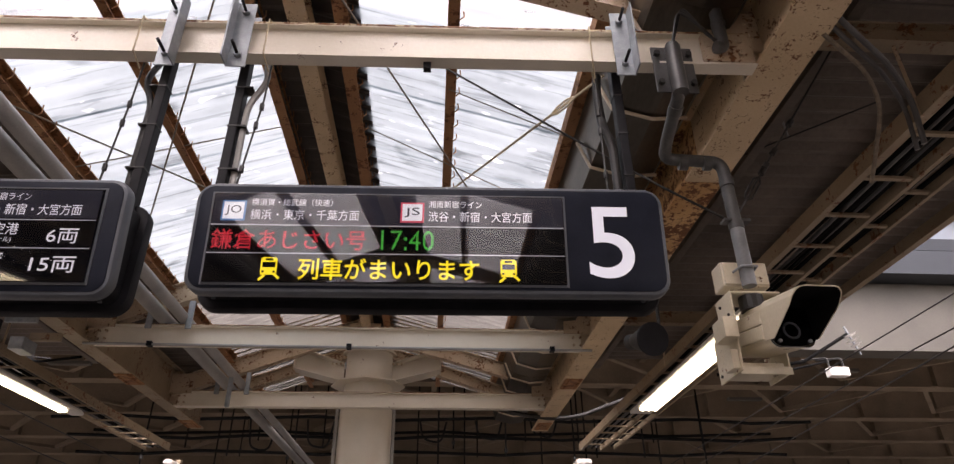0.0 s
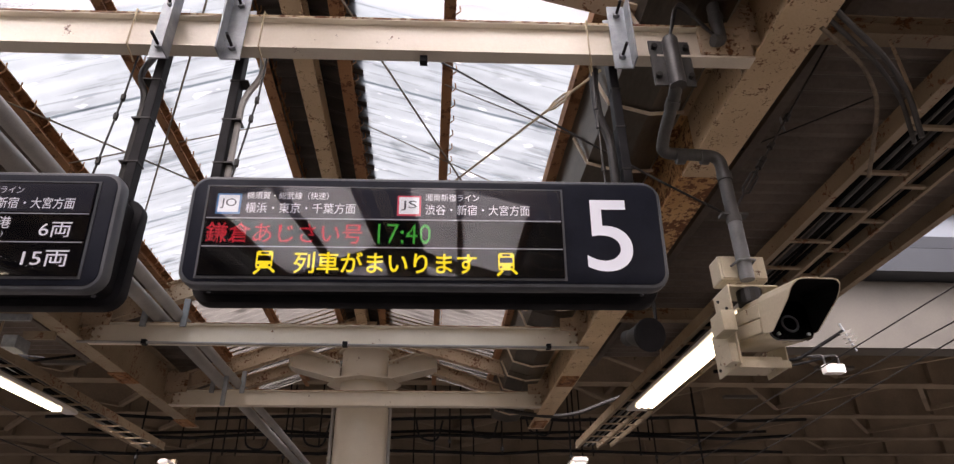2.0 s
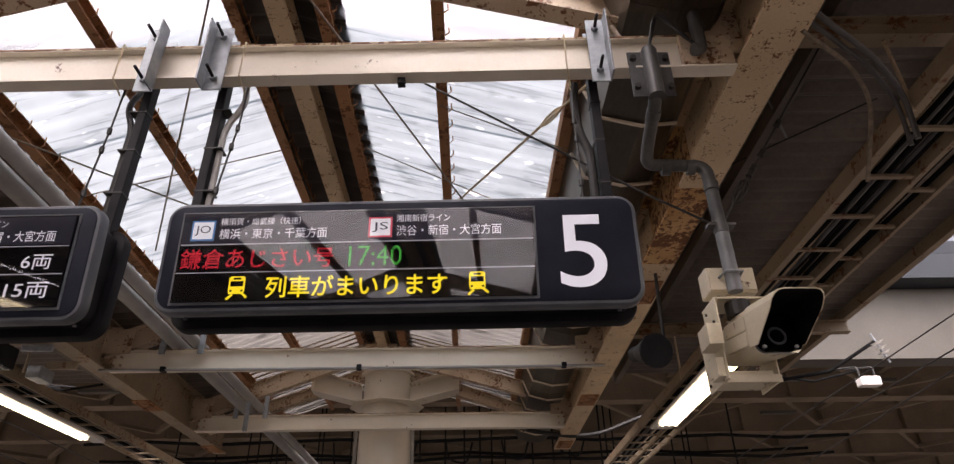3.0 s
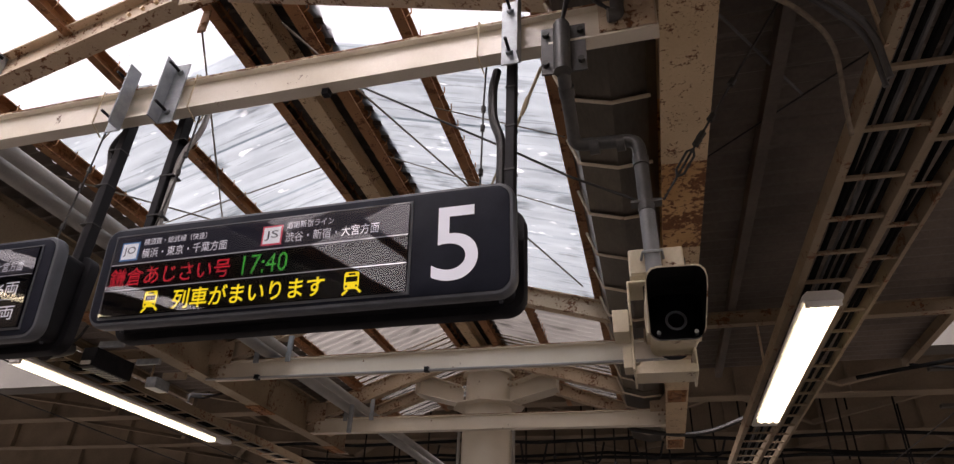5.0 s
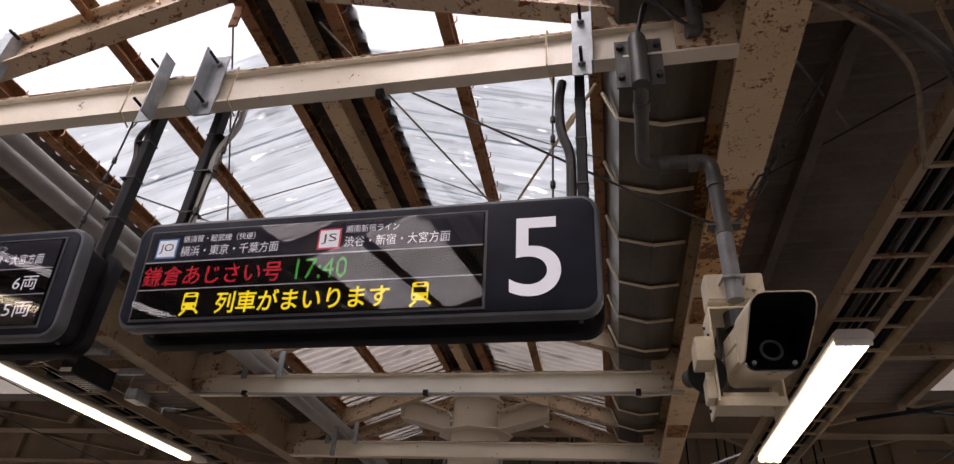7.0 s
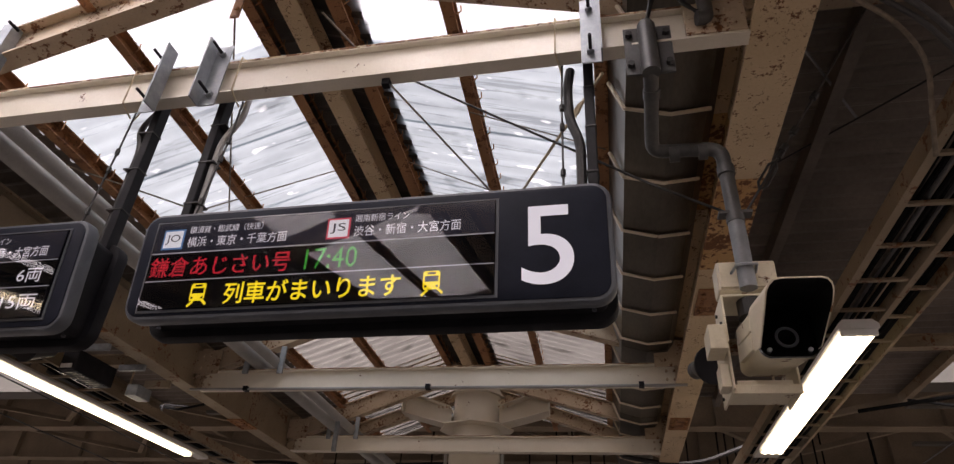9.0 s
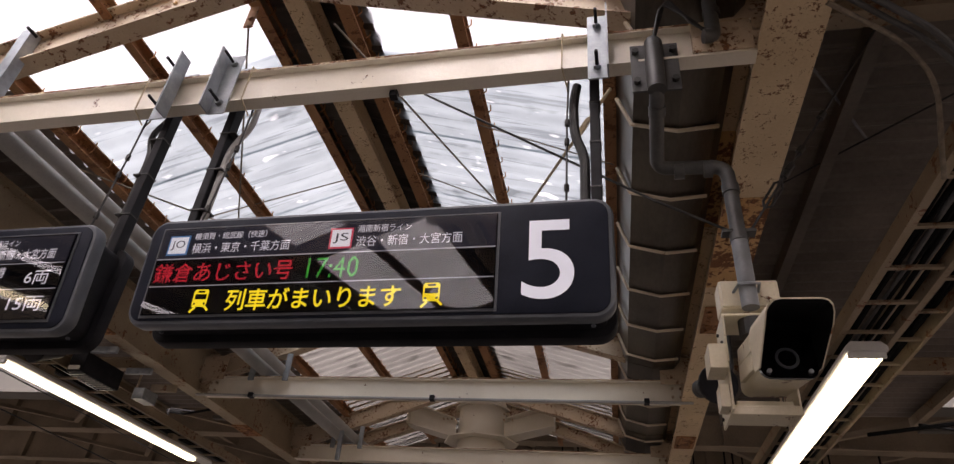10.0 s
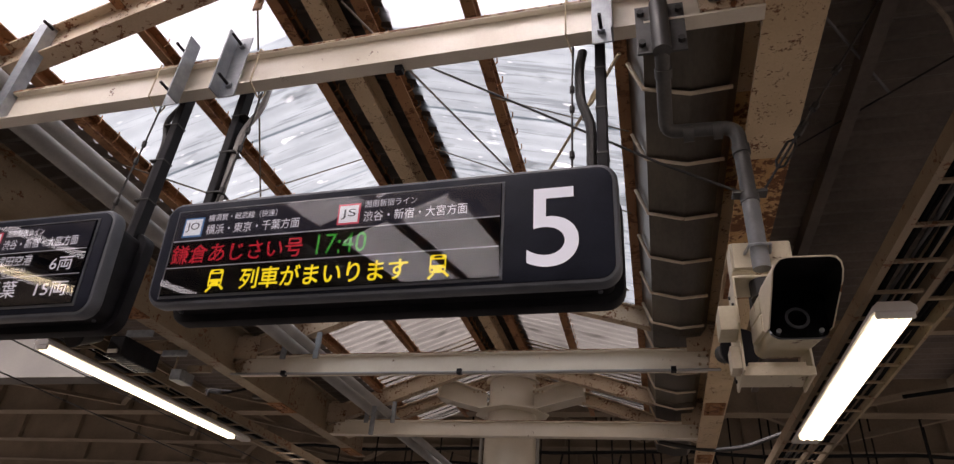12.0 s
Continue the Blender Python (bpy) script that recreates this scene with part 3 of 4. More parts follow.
for s in (-1, 1):
    xi, xo = -0.813 + s * 0.29, -0.813 + s * 0.87
    yw = 7.87
    bm = bmesh.new()
    loft(bm, [(yw - 0.006, [(xi, 3.80), (xo, 3.95), (xo, 4.20), (xi, 4.0)]), (yw + 0.006, [(xi, 3.80), (xo, 3.95), (xo, 4.20), (xi, 4.0)])])
    arm = part("bracket_web", bm, CREAM_COLUMN, c)
    for zi, zo in ((3.788, 3.938), (4.002, 4.202)):
        bm = loft(bmesh.new(), [(yw - 0.13, [(xi, zi), (xo, zo), (xo, zo + 0.012), (xi, zi + 0.012)]), (yw + 0.13, [(xi, zi), (xo, zo), (xo, zo + 0.012), (xi, zi + 0.012)])])
        part("bracket_flange", bm, CREAM_COLUMN, arm)
    part("bracket_end", box(bmesh.new(), min(xo, xo + s * 0.012), max(xo, xo + s * 0.012), yw - 0.13, yw + 0.13, 3.94, 4.21), CREAM_COLUMN, arm)
    bm = sweep(bmesh.new(), h_shape(0.12, 0.14, 0.01, 0.01), (-0.813, 8.0, 4.22), (-0.813 + s * 2.1, 8.0, 3.50))
    part("head_strut", bm, CREAM, c)
    bm = bmesh.new()
    bolts(bm, [(-0.813 + s * (0.31 + 0.05 * i), 7.70, 3.98 + 0.07 * j) for i in range(3) for j in range(2)], (0, 1, 0), 0.014, 0.02)
    part("head_bolts", bm, CREAM, c)

# ---------------------------------------------------------------- overbridge across the end of the canopy
o = thing("overbridge", (0, 10, 4.7), "beige station overbridge with ribbed dusty underside", "bridge", "", "structure", up=0.30)
part("fascia", box(bmesh.new(), -26, 26, 10.0, 10.35, 4.72, 5.97, 0.02), SHADED_BEIGE, o, "beige fascia girder")
part("fascia_lip", box(bmesh.new(), -26, 26, 9.93, 10.0, 4.72, 4.78), SHADED_BEIGE, o)
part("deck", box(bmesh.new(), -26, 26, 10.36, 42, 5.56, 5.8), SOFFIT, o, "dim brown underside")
# This band's projection is added to throw shade on the upper fascia.
part("wall_band", box(bmesh.new(), -26, 26, 9.6, 10.29, 5.975, 6.42), STEEL_BLUE, o, "blue-grey cladding band standing out over the fascia")
part("band_backing", box(bmesh.new(), -26, 26, 10.36, 10.6, 5.96, 6.60), STEEL_BLUE, o)
part("window_band", box(bmesh.new(), -26, 26, 10.35, 10.6, 6.605, 6.80), PALE_PANEL, o, "pale window band")
part("wall_band", box(bmesh.new(), -26, 26, 10.3, 10.6, 6.805, 7.05), STEEL_BLUE, o)
part("window_band", box(bmesh.new(), -26, 26, 10.35, 10.6, 7.055, 7.58), PALE_PANEL, o, "pale window band")
part("roof_band", box(bmesh.new(), -26, 26, 10.1, 42, 7.585, 7.66), STEEL_BLUE, o)
part("upper_storey", box(bmesh.new(), -14, 5.2, 10.62, 40, 7.67, 13.0), STEEL_BLUE, o, "blue-grey upper storey behind the roof")
part("end_wall", box(bmesh.new(), -26, 26, 41.5, 42, -1.15, 5.55), SOFFIT, o, "dark far wall")
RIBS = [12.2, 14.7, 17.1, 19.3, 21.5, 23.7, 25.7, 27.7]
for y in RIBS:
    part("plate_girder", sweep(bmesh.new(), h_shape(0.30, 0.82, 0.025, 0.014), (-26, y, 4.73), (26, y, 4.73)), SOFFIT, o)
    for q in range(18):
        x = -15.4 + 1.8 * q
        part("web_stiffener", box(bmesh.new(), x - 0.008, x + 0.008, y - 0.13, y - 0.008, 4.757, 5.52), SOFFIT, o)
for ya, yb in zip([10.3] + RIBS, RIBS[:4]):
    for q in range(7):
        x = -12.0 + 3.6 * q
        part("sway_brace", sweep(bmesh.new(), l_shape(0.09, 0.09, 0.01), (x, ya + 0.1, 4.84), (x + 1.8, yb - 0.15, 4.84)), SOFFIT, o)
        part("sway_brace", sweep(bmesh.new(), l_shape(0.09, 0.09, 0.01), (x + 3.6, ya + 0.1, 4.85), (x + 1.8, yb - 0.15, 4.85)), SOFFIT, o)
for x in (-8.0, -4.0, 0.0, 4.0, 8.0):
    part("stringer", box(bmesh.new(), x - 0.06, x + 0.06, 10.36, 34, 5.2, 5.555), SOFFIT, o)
for k in range(30):
    x = -5.2 + 0.37 * k + 0.12 * math.sin(k * 7.3)
    y = 12.6 + 1.1 * ((k * 37) % 7) / 3
    zl = 3.35 + 0.75 * ((k * 53) % 7) / 7
    rod = part("hanger_rod", pipe(bmesh.new(), [(x, y, zl), (x, y, 5.55)], 0.016, 6), MATT_BLACK, o)
    if k % 3 == 0:
        part("rod_nut", disc(bmesh.new(), (x, y, zl + 0.12), (0, 0, 1), 0.035, 0.06, 8), RUBBER, rod)
for k, (z, y) in enumerate(((4.2, 12.7), (4.0, 13.4), (4.3, 14.4), (3.8, 13.9))):
    part("cable_run", pipe(bmesh.new(), [(-7 + 1.2 * i, y, z + 0.04 * math.sin(i * 2.1 + k)) for i in range(13)], 0.03, 8), MATT_BLACK, o)
for k in range(6):
    x = -3.4 + 1.05 * k
    part("cable_loop", pipe(bmesh.new(), bend([(x, 12.7, 4.18), (x + 0.05, 12.7, 3.65 + 0.06 * k), (x + 0.4, 12.7, 3.6 + 0.05 * k), (x + 0.5, 12.7, 4.15)], 0.15), 0.018, 6), MATT_BLACK, o, smooth=True)
for x, y in ((5.6, 11.1), (6.4, 13.2), (-6.2, 11.3), (7.3, 11.2)):
    part("flat_lamp", box(bmesh.new(), x - 0.35, x + 0.35, y - 0.06, y + 0.06, 4.745, 4.80), SHADED_BEIGE, o, "pale flat fitting")

# ---------------------------------------------------------------- the beam that carries the signs
b = thing("sign_beam", (-0.9, 1.92, 3.35), "cream steel beam spanning the platform, rust freckles on top", "beam", kind="structure", askew=True)
part("beam_section", sweep(bmesh.new(), h_shape(0.062, 0.170, 0.01, 0.007), (-2.95, 1.907, 3.392), (1.262, 1.907, 3.392)), CREAM_COLUMN, b)
part("top_edge", box(bmesh.new(), -2.94, 1.255, 1.8745, 1.9395, 3.5555, 3.5645), RUST_EDGE, b, "rusty top edge")
bm = box(bmesh.new(), 1.05, 1.255, 1.870, 1.896, 3.404, 3.55)
part("end_cleat", bm, CREAM, b)
bm = bolts(bmesh.new(), [(1.13, 1.866, 3.51), (1.20, 1.866, 3.51), (1.13, 1.866, 3.44), (1.20, 1.866, 3.44)], (0, 1, 0), 0.013, 0.016)
part("cleat_bolts", bm, CREAM, b)
part("sensor_stub", box(bmesh.new(), -0.09, -0.06, 1.90, 1.93, 3.362, 3.391), BLACK, b, "small black stub")


def hanger(x, leg, z0=3.318, z1=3.655):
    """Angle clamped to the front of the beam; leg -1: its upright leg on the left."""
    h = thing("hanger_bracket", (x, 1.876, z0), "galvanised steel angle bracket clamped to the beam", "bracket", "hanger brackets", askew=True)
    part("back_plate", box(bmesh.new(), x - 0.038, x + 0.038, 1.868, 1.874, z0, z1), GALV, h)
    xe = x + leg * 0.038
    part("leg", box(bmesh.new(), min(xe, xe - leg * 0.006), max(xe, xe - leg * 0.006), 1.806, 1.8675, z0, z1), GALV, h)
    for z in (z0 + 0.055, z1 - 0.055):
        bm = disc(bmesh.new(), (x - leg * 0.004, 1.828, z), (0, 1, 0), 0.0065, 0.08, 8)
        nut = part("bolt", bm, BLACK, h, "dark threaded bolt")
        part("nut", disc(bmesh.new(), (x - leg * 0.004, 1.859, z), (0, 1, 0), 0.015, 0.016, 6), GALV, nut)
    part("rear_plate", box(bmesh.new(), x - 0.038, x + 0.038, 1.941, 1.947, 3.40, z1), GALV, h)
    return h


for x, leg in ((-1.085, 1), (-0.815, -1), (0.717, 1)):
    hanger(x, leg)
h = thing("strut_bracket", (-2.03, 1.86, 3.42), "galvanised steel angle clamped from beam to rafter", "bracket", "hanger brackets", askew=True)
part("leg", sweep(bmesh.new(), l_shape(0.06, 0.06, 0.006), (-2.06, 1.856, 3.41), (-2.06, 1.856, 4.02), (0, 1, 0)), GALV, h)
part("bolt", disc(bmesh.new(), (-2.01, 1.83, 3.96), (0, 1, 0), 0.008, 0.06, 8), BLACK, h)


def hang_pole(x, side, cable=True):
    p = thing("hanging_pole", (x, 1.98, 2.72), "black square steel pole holding up a sign, cables tied on", "pole", "hanging poles", askew=True)
    part("tube", box(bmesh.new(), x - 0.018, x + 0.018, 1.955, 2.005, 2.70, 3.60, 0.004), BLACK, p)
    if cable:
        part("cable", pipe(bmesh.new(), bend([(x + side * 0.034, 1.98, 2.71), (x + side * 0.034, 1.98, 3.22), (x + side * 0.09, 1.99, 3.34), (x + side * 0.06, 2.03, 3.50)], 0.06), 0.013, 8), RUBBER if side < 0 or x > 0 else GREY_PIPE, p, smooth=True)
    for z in (2.897, 3.095, 3.285):
        part("cable_tie", box(bmesh.new(), x - 0.0205 - (0.029 if side < 0 and cable else 0), x + 0.0205 + (0.029 if side > 0 and cable else 0), 1.9525, 2.0075, z, z + 0.006), RUBBER, p)
    return p


hang_pole(-1.115, -1)
hang_pole(-0.81, 1)
p = hang_pole(0.697, 1, False)
part("cable", pipe(bmesh.new(), bend([(0.658, 1.99, 2.71), (0.658, 1.99, 3.06), (0.622, 1.985, 3.16), (0.618, 1.985, 3.32), (0.63, 2.0, 3.42)], 0.06), 0.018, 10), RUBBER, p, smooth=True)

# safety chains of wire and turnbuckles beside the poles
for x, dx in ((-1.20, -0.03), (-0.70, -0.05), (0.60, 0.0)):
    s = thing("safety_wire", (x, 1.93, 2.73), "thin safety wire with clamps looped over the beam", "wire", "safety wires", askew=True)
    part("strand", pipe(bmesh.new(), [(x + dx, 1.93, 2.73), (x, 1.93, 3.2), (x + 0.005, 1.93, 3.38)], 0.004, 6), RUBBER, s)
    loop = [(x, 1.92, 3.34), (x - 0.015, 1.866, 3.387), (x - 0.015, 1.866, 3.570), (x, 1.91, 3.574), (x, 1.95, 3.57), (x, 1.95, 3.387), (x, 1.93, 3.33)]
    part("loop", pipe(bmesh.new(), loop, 0.0035, 6), ROPE, s, "tan wire loop")
    for z in (2.80, 2.88, 3.08, 3.17):
        f = (3.2 - z) / 0.47
        part("clamp", disc(bmesh.new(), (x + dx * f, 1.93, z), (0, 0, 1), 0.009, 0.026, 8), RUBBER, s)

# ---------------------------------------------------------------- departure signs


def nod(ob):
    """Tips a part of a sign's front forward about the middle of its face."""
    c = Vector((0, 1.82, 2.545)) - Vector(ob.parent["at"])
    ob.matrix_basis = Matrix.Translation(c) @ pose(0, 0, 0, LEAN) @ Matrix.Translation(-c)
    return ob


def sign_case(x0, x1, z0, z1, label):
    yf = 1.825
    s = thing("departure_sign", ((x0 + x1) / 2, yf + 0.1, z0), label, "sign", "departure signs", askew=True)
    r = 0.062
    rd = lambda i: rounded(x0 + i, x1 - i, z0 + i, z1 - i, max(r - i, 0.012))
    nod(part("front_frame", loft(bmesh.new(), [(yf + 0.052, rd(0.004)), (yf + 0.046, rd(0)), (yf + 0.012, rd(0)), (yf + 0.002, rd(0.006)), (yf, rd(0.012))]), BEZEL, s, "dark grey frame with rounded corners", True))
    nod(part("face_panel", loft(bmesh.new(), [(yf + 0.004, rd(0.015)), (yf - 0.003, rd(0.016)), (yf - 0.004, rd(0.018))]), FACE, s, "matt black face panel", True))
    part("core", loft(bmesh.new(), [(yf + 0.150, rd(0.030)), (yf + 0.022, rd(0.030))]), BLACK, s, smooth=True)
    part("rear_frame", loft(bmesh.new(), [(yf + 0.205, rd(0.012)), (yf + 0.195, rd(0)), (yf + 0.158, rd(0)), (yf + 0.151, rd(0.004))]), BLACK, s, smooth=True)
    for x in (x0 + 0.07, x1 - 0.07):
        for y in (yf + 0.08, yf + 0.12):
            part("case_screw", disc(bmesh.new(), (x, y, z0 + 0.028), (0, 0, 1), 0.007, 0.01, 8), BEZEL, s)
    return s


YF = 1.825 - 0.004
s = sign_case(-0.819, 0.750, 2.356, 2.744, "black hanging departure sign for platform 5 with lit lettering")
nod(part("display_surround", box(bmesh.new(), -0.762, 0.412, YF - 0.004, YF - 0.0005, 2.380, 2.704), BEZEL, s))
scr = nod(part("display_glass", box(bmesh.new(), -0.754, 0.404, YF - 0.0075, YF - 0.0045, 2.388, 2.697), SCREEN, s, "glossy black display glass"))
T = YF - 0.009
part("line_strip", box(bmesh.new(), -0.751, 0.401, T, YF - 0.008, 2.588, 2.694), STRIP_BLUE, scr, "dim blue-grey strip")
T -= 0.0008
part("divider", box(bmesh.new(), -0.751, 0.401, T, T + 0.0007, 2.582, 2.586), DIVIDER, scr)
part("divider", box(bmesh.new(), -0.751, 0.401, T, T + 0.0007, 2.484, 2.487), DIVIDER, scr)
for x, mat, code in ((-0.724, LINE_BLUE, "JO"), (-0.139, LINE_RED, "JS")):
    part("badge_edge", box(bmesh.new(), x, x + 0.078, T, T + 0.0007, 2.598, 2.671), mat, scr)
    part("badge", box(bmesh.new(), x + 0.006, x + 0.072, T - 0.001, T - 0.0003, 2.604, 2.665), BADGE_WHITE, scr)
    writing("badge_letters", code, x + 0.013, 2.616, 0.036, T - 0.0016, BADGE_INK, scr, 0.051)
writing("line_name", "横須賀・総武線（快速）", -0.630, 2.652, 0.027, T, TEXT_WHITE, scr, 0.265, bold=0.004)
writing("line_direction", "横浜・東京・千葉方面", -0.630, 2.602, 0.038, T, TEXT_WHITE, scr, 0.355, bold=0.004)
writing("line_name", "湘南新宿ライン", -0.047, 2.652, 0.027, T, TEXT_WHITE, scr, 0.178, bold=0.004)
writing("line_direction", "渋谷・新宿・大宮方面", -0.047, 2.602, 0.038, T, TEXT_WHITE, scr, 0.345, bold=0.004)
writing("led_name", "鎌倉あじさい号", -0.744, 2.498, 0.070, T, LED_RED, scr, 0.497, label="red lit characters", bold=0.008, dots=22)
writing("led_time", "17:40", -0.198, 2.500, 0.068, T, LED_GREEN, scr, 0.172, label="green lit digits", bold=-0.004, dots=18)
writing("led_notice", "列車がまいります", -0.457, 2.396, 0.074, T, LED_YELLOW, scr, 0.578, label="yellow lit characters", bold=0.014)
nod(writing("platform_number", "5", 0.482, 2.413, 0.254, YF - 0.004, NUMBER_WHITE, s, 0.152, bold=0.004, label="large white number five"))


def train_mark(x):
    """Front of a train in yellow lights."""
    bm = bmesh.new()
    z = 2.397
    for a, b, c, d in ((0.012, 0.056, 0.070, 0.074), (0.008, 0.022, 0.063, 0.070), (0.046, 0.060, 0.063, 0.070), (0.008, 0.060, 0.058, 0.063), (0.008, 0.0135, 0.040, 0.058),
                       (0.0545, 0.060, 0.040, 0.058), (0.008, 0.060, 0.029, 0.040), (0.008, 0.013, 0.022, 0.029), (0.020, 0.048, 0.022, 0.029), (0.055, 0.060, 0.022, 0.029), (0.010, 0.058, 0.015, 0.022)):
        box(bm, x + a, x + b, T, T + 0.0007, z + c, z + d)
    for sgn in (-1, 1):
        sweep(bm, [(0, 0), (0.008, 0), (0.008, 0.0007), (0, 0.0007)], (x + 0.034 + sgn * 0.014, T + 0.0007, z + 0.017), (x + 0.034 + sgn * 0.032, T + 0.0007, z), (0, 1, 0))
    part("train_mark", bm, LED_YELLOW, scr, "yellow lit train symbol")


train_mark(-0.583)
train_mark(0.182)


def cover_glass(x0, x1, z0, z1):
    """One polished sheet in front of the lettering, held by the surround."""
    bm = bmesh.new()
    bm.faces.new([bm.verts.new(p) for p in ((x0, YF - 0.0145, z0), (x1, YF - 0.0145, z0), (x1, YF - 0.0145, z1), (x0, YF - 0.0145, z1))])
    o = part("cover_glass", bm, COVER, scr, "clear glossy cover sheet")
    if o.data.polygons[0].normal.y > 0:
        o.data.flip_normals()
    o.visible_shadow = False


cover_glass(-0.754, 0.404, 2.388, 2.697)

s = sign_case(-2.60, -1.010, 2.330, 2.742, "black hanging departure sign with white destinations and car counts")
s.location += Vector((-0.03, 0, 0.008))
nod(part("display_surround", box(bmesh.new(), -2.56, -1.075, YF - 0.004, YF - 0.0005, 2.366, 2.702), BEZEL, s))
scr = nod(part("display_glass", box(bmesh.new(), -2.55, -1.083, YF - 0.0075, YF - 0.0045, 2.374, 2.695), SCREEN, s, "glossy black display glass"))
T = YF - 0.009
part("line_strip", box(bmesh.new(), -2.547, -1.09, T, YF - 0.008, 2.590, 2.690), STRIP_BLUE, scr, "dim blue-grey strip")
T -= 0.0008
for z in (2.582, 2.484):
    part("divider", box(bmesh.new(), -2.547, -1.09, T, T + 0.0007, z, z + 0.003), DIVIDER, scr)
part("badge_edge", box(bmesh.new(), -1.585, -1.510, T, T + 0.0007, 2.60, 2.675), LINE_RED, scr)
part("badge", box(bmesh.new(), -1.579, -1.516, T - 0.001, T - 0.0003, 2.606, 2.669), BADGE_WHITE, scr)
writing("badge_letters", "JS", -1.573, 2.618, 0.038, T - 0.0016, BADGE_INK, scr, 0.05)
writing("line_name", "湘南新宿ライン", -1.492, 2.652, 0.028, T, TEXT_WHITE, scr, 0.180, bold=0.004)
writing("line_direction", "渋谷・新宿・大宮方面", -1.492, 2.600, 0.040, T, TEXT_WHITE, scr, 0.350, bold=0.004)
writing("destination", "成田空港", -1.490, 2.530, 0.042, T, TEXT_WHITE, scr, 0.165, bold=0.004)
writing("destination_note", "(第1ターミナル)", -1.490, 2.502, 0.022, T, TEXT_WHITE, scr, 0.150, bold=0.004)
writing("car_count", "6両", -1.232, 2.502, 0.052, T, TEXT_WHITE, scr, 0.098, bold=0.004)
writing("destination", "千葉", -1.490, 2.406, 0.066, T, TEXT_WHITE, scr, 0.140, bold=0.004)
writing("car_count", "15両", -1.262, 2.404, 0.054, T, TEXT_WHITE, scr, 0.140, bold=0.004)
cover_glass(-2.55, -1.083, 2.374, 2.695)

# ---------------------------------------------------------------- watch camera on its conduit
k = thing("conduit_drop", (1.16, 2.11, 2.55), "grey steel conduit dropping from the beam to a camera", "conduit")
part("clamp_plate", box(bmesh.new(), 0.832, 0.998, 1.855, 1.863, 3.242, 3.474), DARK_CONDUIT, k, "dark clamp plate")
part("saddle", pipe(bmesh.new(), [(0.912, 1.832, 3.22), (0.912, 1.832, 3.455)], 0.032, 14), DARK_CONDUIT, k, smooth=True)
part("plate_packing", box(bmesh.new(), 0.85, 0.98, 1.8635, 1.868, 3.40, 3.47), DARK_CONDUIT, k)
for x in (0.85, 0.98):
    for z in (3.285, 3.435):
        part("plate_bolt", disc(bmesh.new(), (x, 1.848, z), (0, 1, 0), 0.013, 0.02, 6), RUBBER, k)
route = [(0.912, 1.832, 3.47), (0.912, 1.845, 3.23), (0.916, 2.05, 3.155), (0.917, 2.115, 3.105), (1.153, 2.100, 3.086), (1.157, 2.104, 2.79)]
part("lower_pole", pipe(bmesh.new(), [(1.157, 2.104, 2.789), (1.16, 2.11, 2.53)], 0.027, 14), CONDUIT, k, "pale grey lower pole", True)
part("tube", pipe(bmesh.new(), bend(route, 0.05, 6), 0.0255, 14), DARK_CONDUIT, k, smooth=True)
for p0, p1 in (((0.975, 2.110, 3.082), (1.01, 2.107, 3.081)), ((1.075, 2.102, 3.078), (1.105, 2.099, 3.077)), ((0.914, 1.90, 3.210), (0.9145, 1.935, 3.197)), ((1.154, 2.097, 3.0), (1.1545, 2.098, 2.965)), ((1.157, 2.104, 2.80), (1.157, 2.104, 2.77))):
    part("coupling", pipe(bmesh.new(), [p0, p1], 0.0295, 14), DARK_CONDUIT, k, smooth=True)
for q in range(3):
    pts = bend([(0.912, 1.828 + 0.004 * q, 3.46), (0.95 + 0.01 * q, 1.80, 3.636 + 0.012 * q), (1.05, 1.80, 3.525 - 0.01 * q), (1.10, 1.82, 3.47 + 0.008 * q)], 0.05)
    part("cable_tail", pipe(bmesh.new(), pts, 0.006, 7), RUBBER, k, smooth=True)
part("feed_pipe", pipe(bmesh.new(), bend([(1.085, 1.815, 3.45), (1.12, 1.82, 3.455), (1.125, 1.825, 3.82)], 0.04), 0.026, 12), DARK_CONDUIT, k, smooth=True)
part("feed_collar", pipe(bmesh.new(), [(1.125, 1.825, 3.56), (1.125, 1.825, 3.595)], 0.031, 12), DARK_CONDUIT, k, smooth=True)
part("pipe_clip", box(bmesh.new(), 1.105, 1.212, 2.085, 2.125, 2.800, 2.811), DARK_CONDUIT, k)

j = thing("junction_box", (1.17, 2.17, 2.56), "ivory junction box with rust stains on the conduit", "box")
part("body", box(bmesh.new(), 1.078, 1.262, 2.147, 2.235, 2.545, 2.648, 0.006), HOUSING, j)
part("lid", box(bmesh.new(), 1.084, 1.256, 2.137, 2.1465, 2.551, 2.642, 0.002), HOUSING, j)
part("strap", pipe(bmesh.new(), [(1.12, 2.145, 2.60), (1.13, 2.08, 2.60), (1.16, 2.074, 2.60), (1.19, 2.08, 2.60), (1.196, 2.145, 2.60)], 0.005, 6), GALV, j)

w = thing("watch_camera", (1.19, 2.1, 2.2), "ivory weatherproof camera housing with a dark hood", "camera")
def lean_back(bm):
    for v in bm.verts:
        if v.co.y < 0:
            v.co.y += (v.co.z + 0.075) * 0.287
    return bm


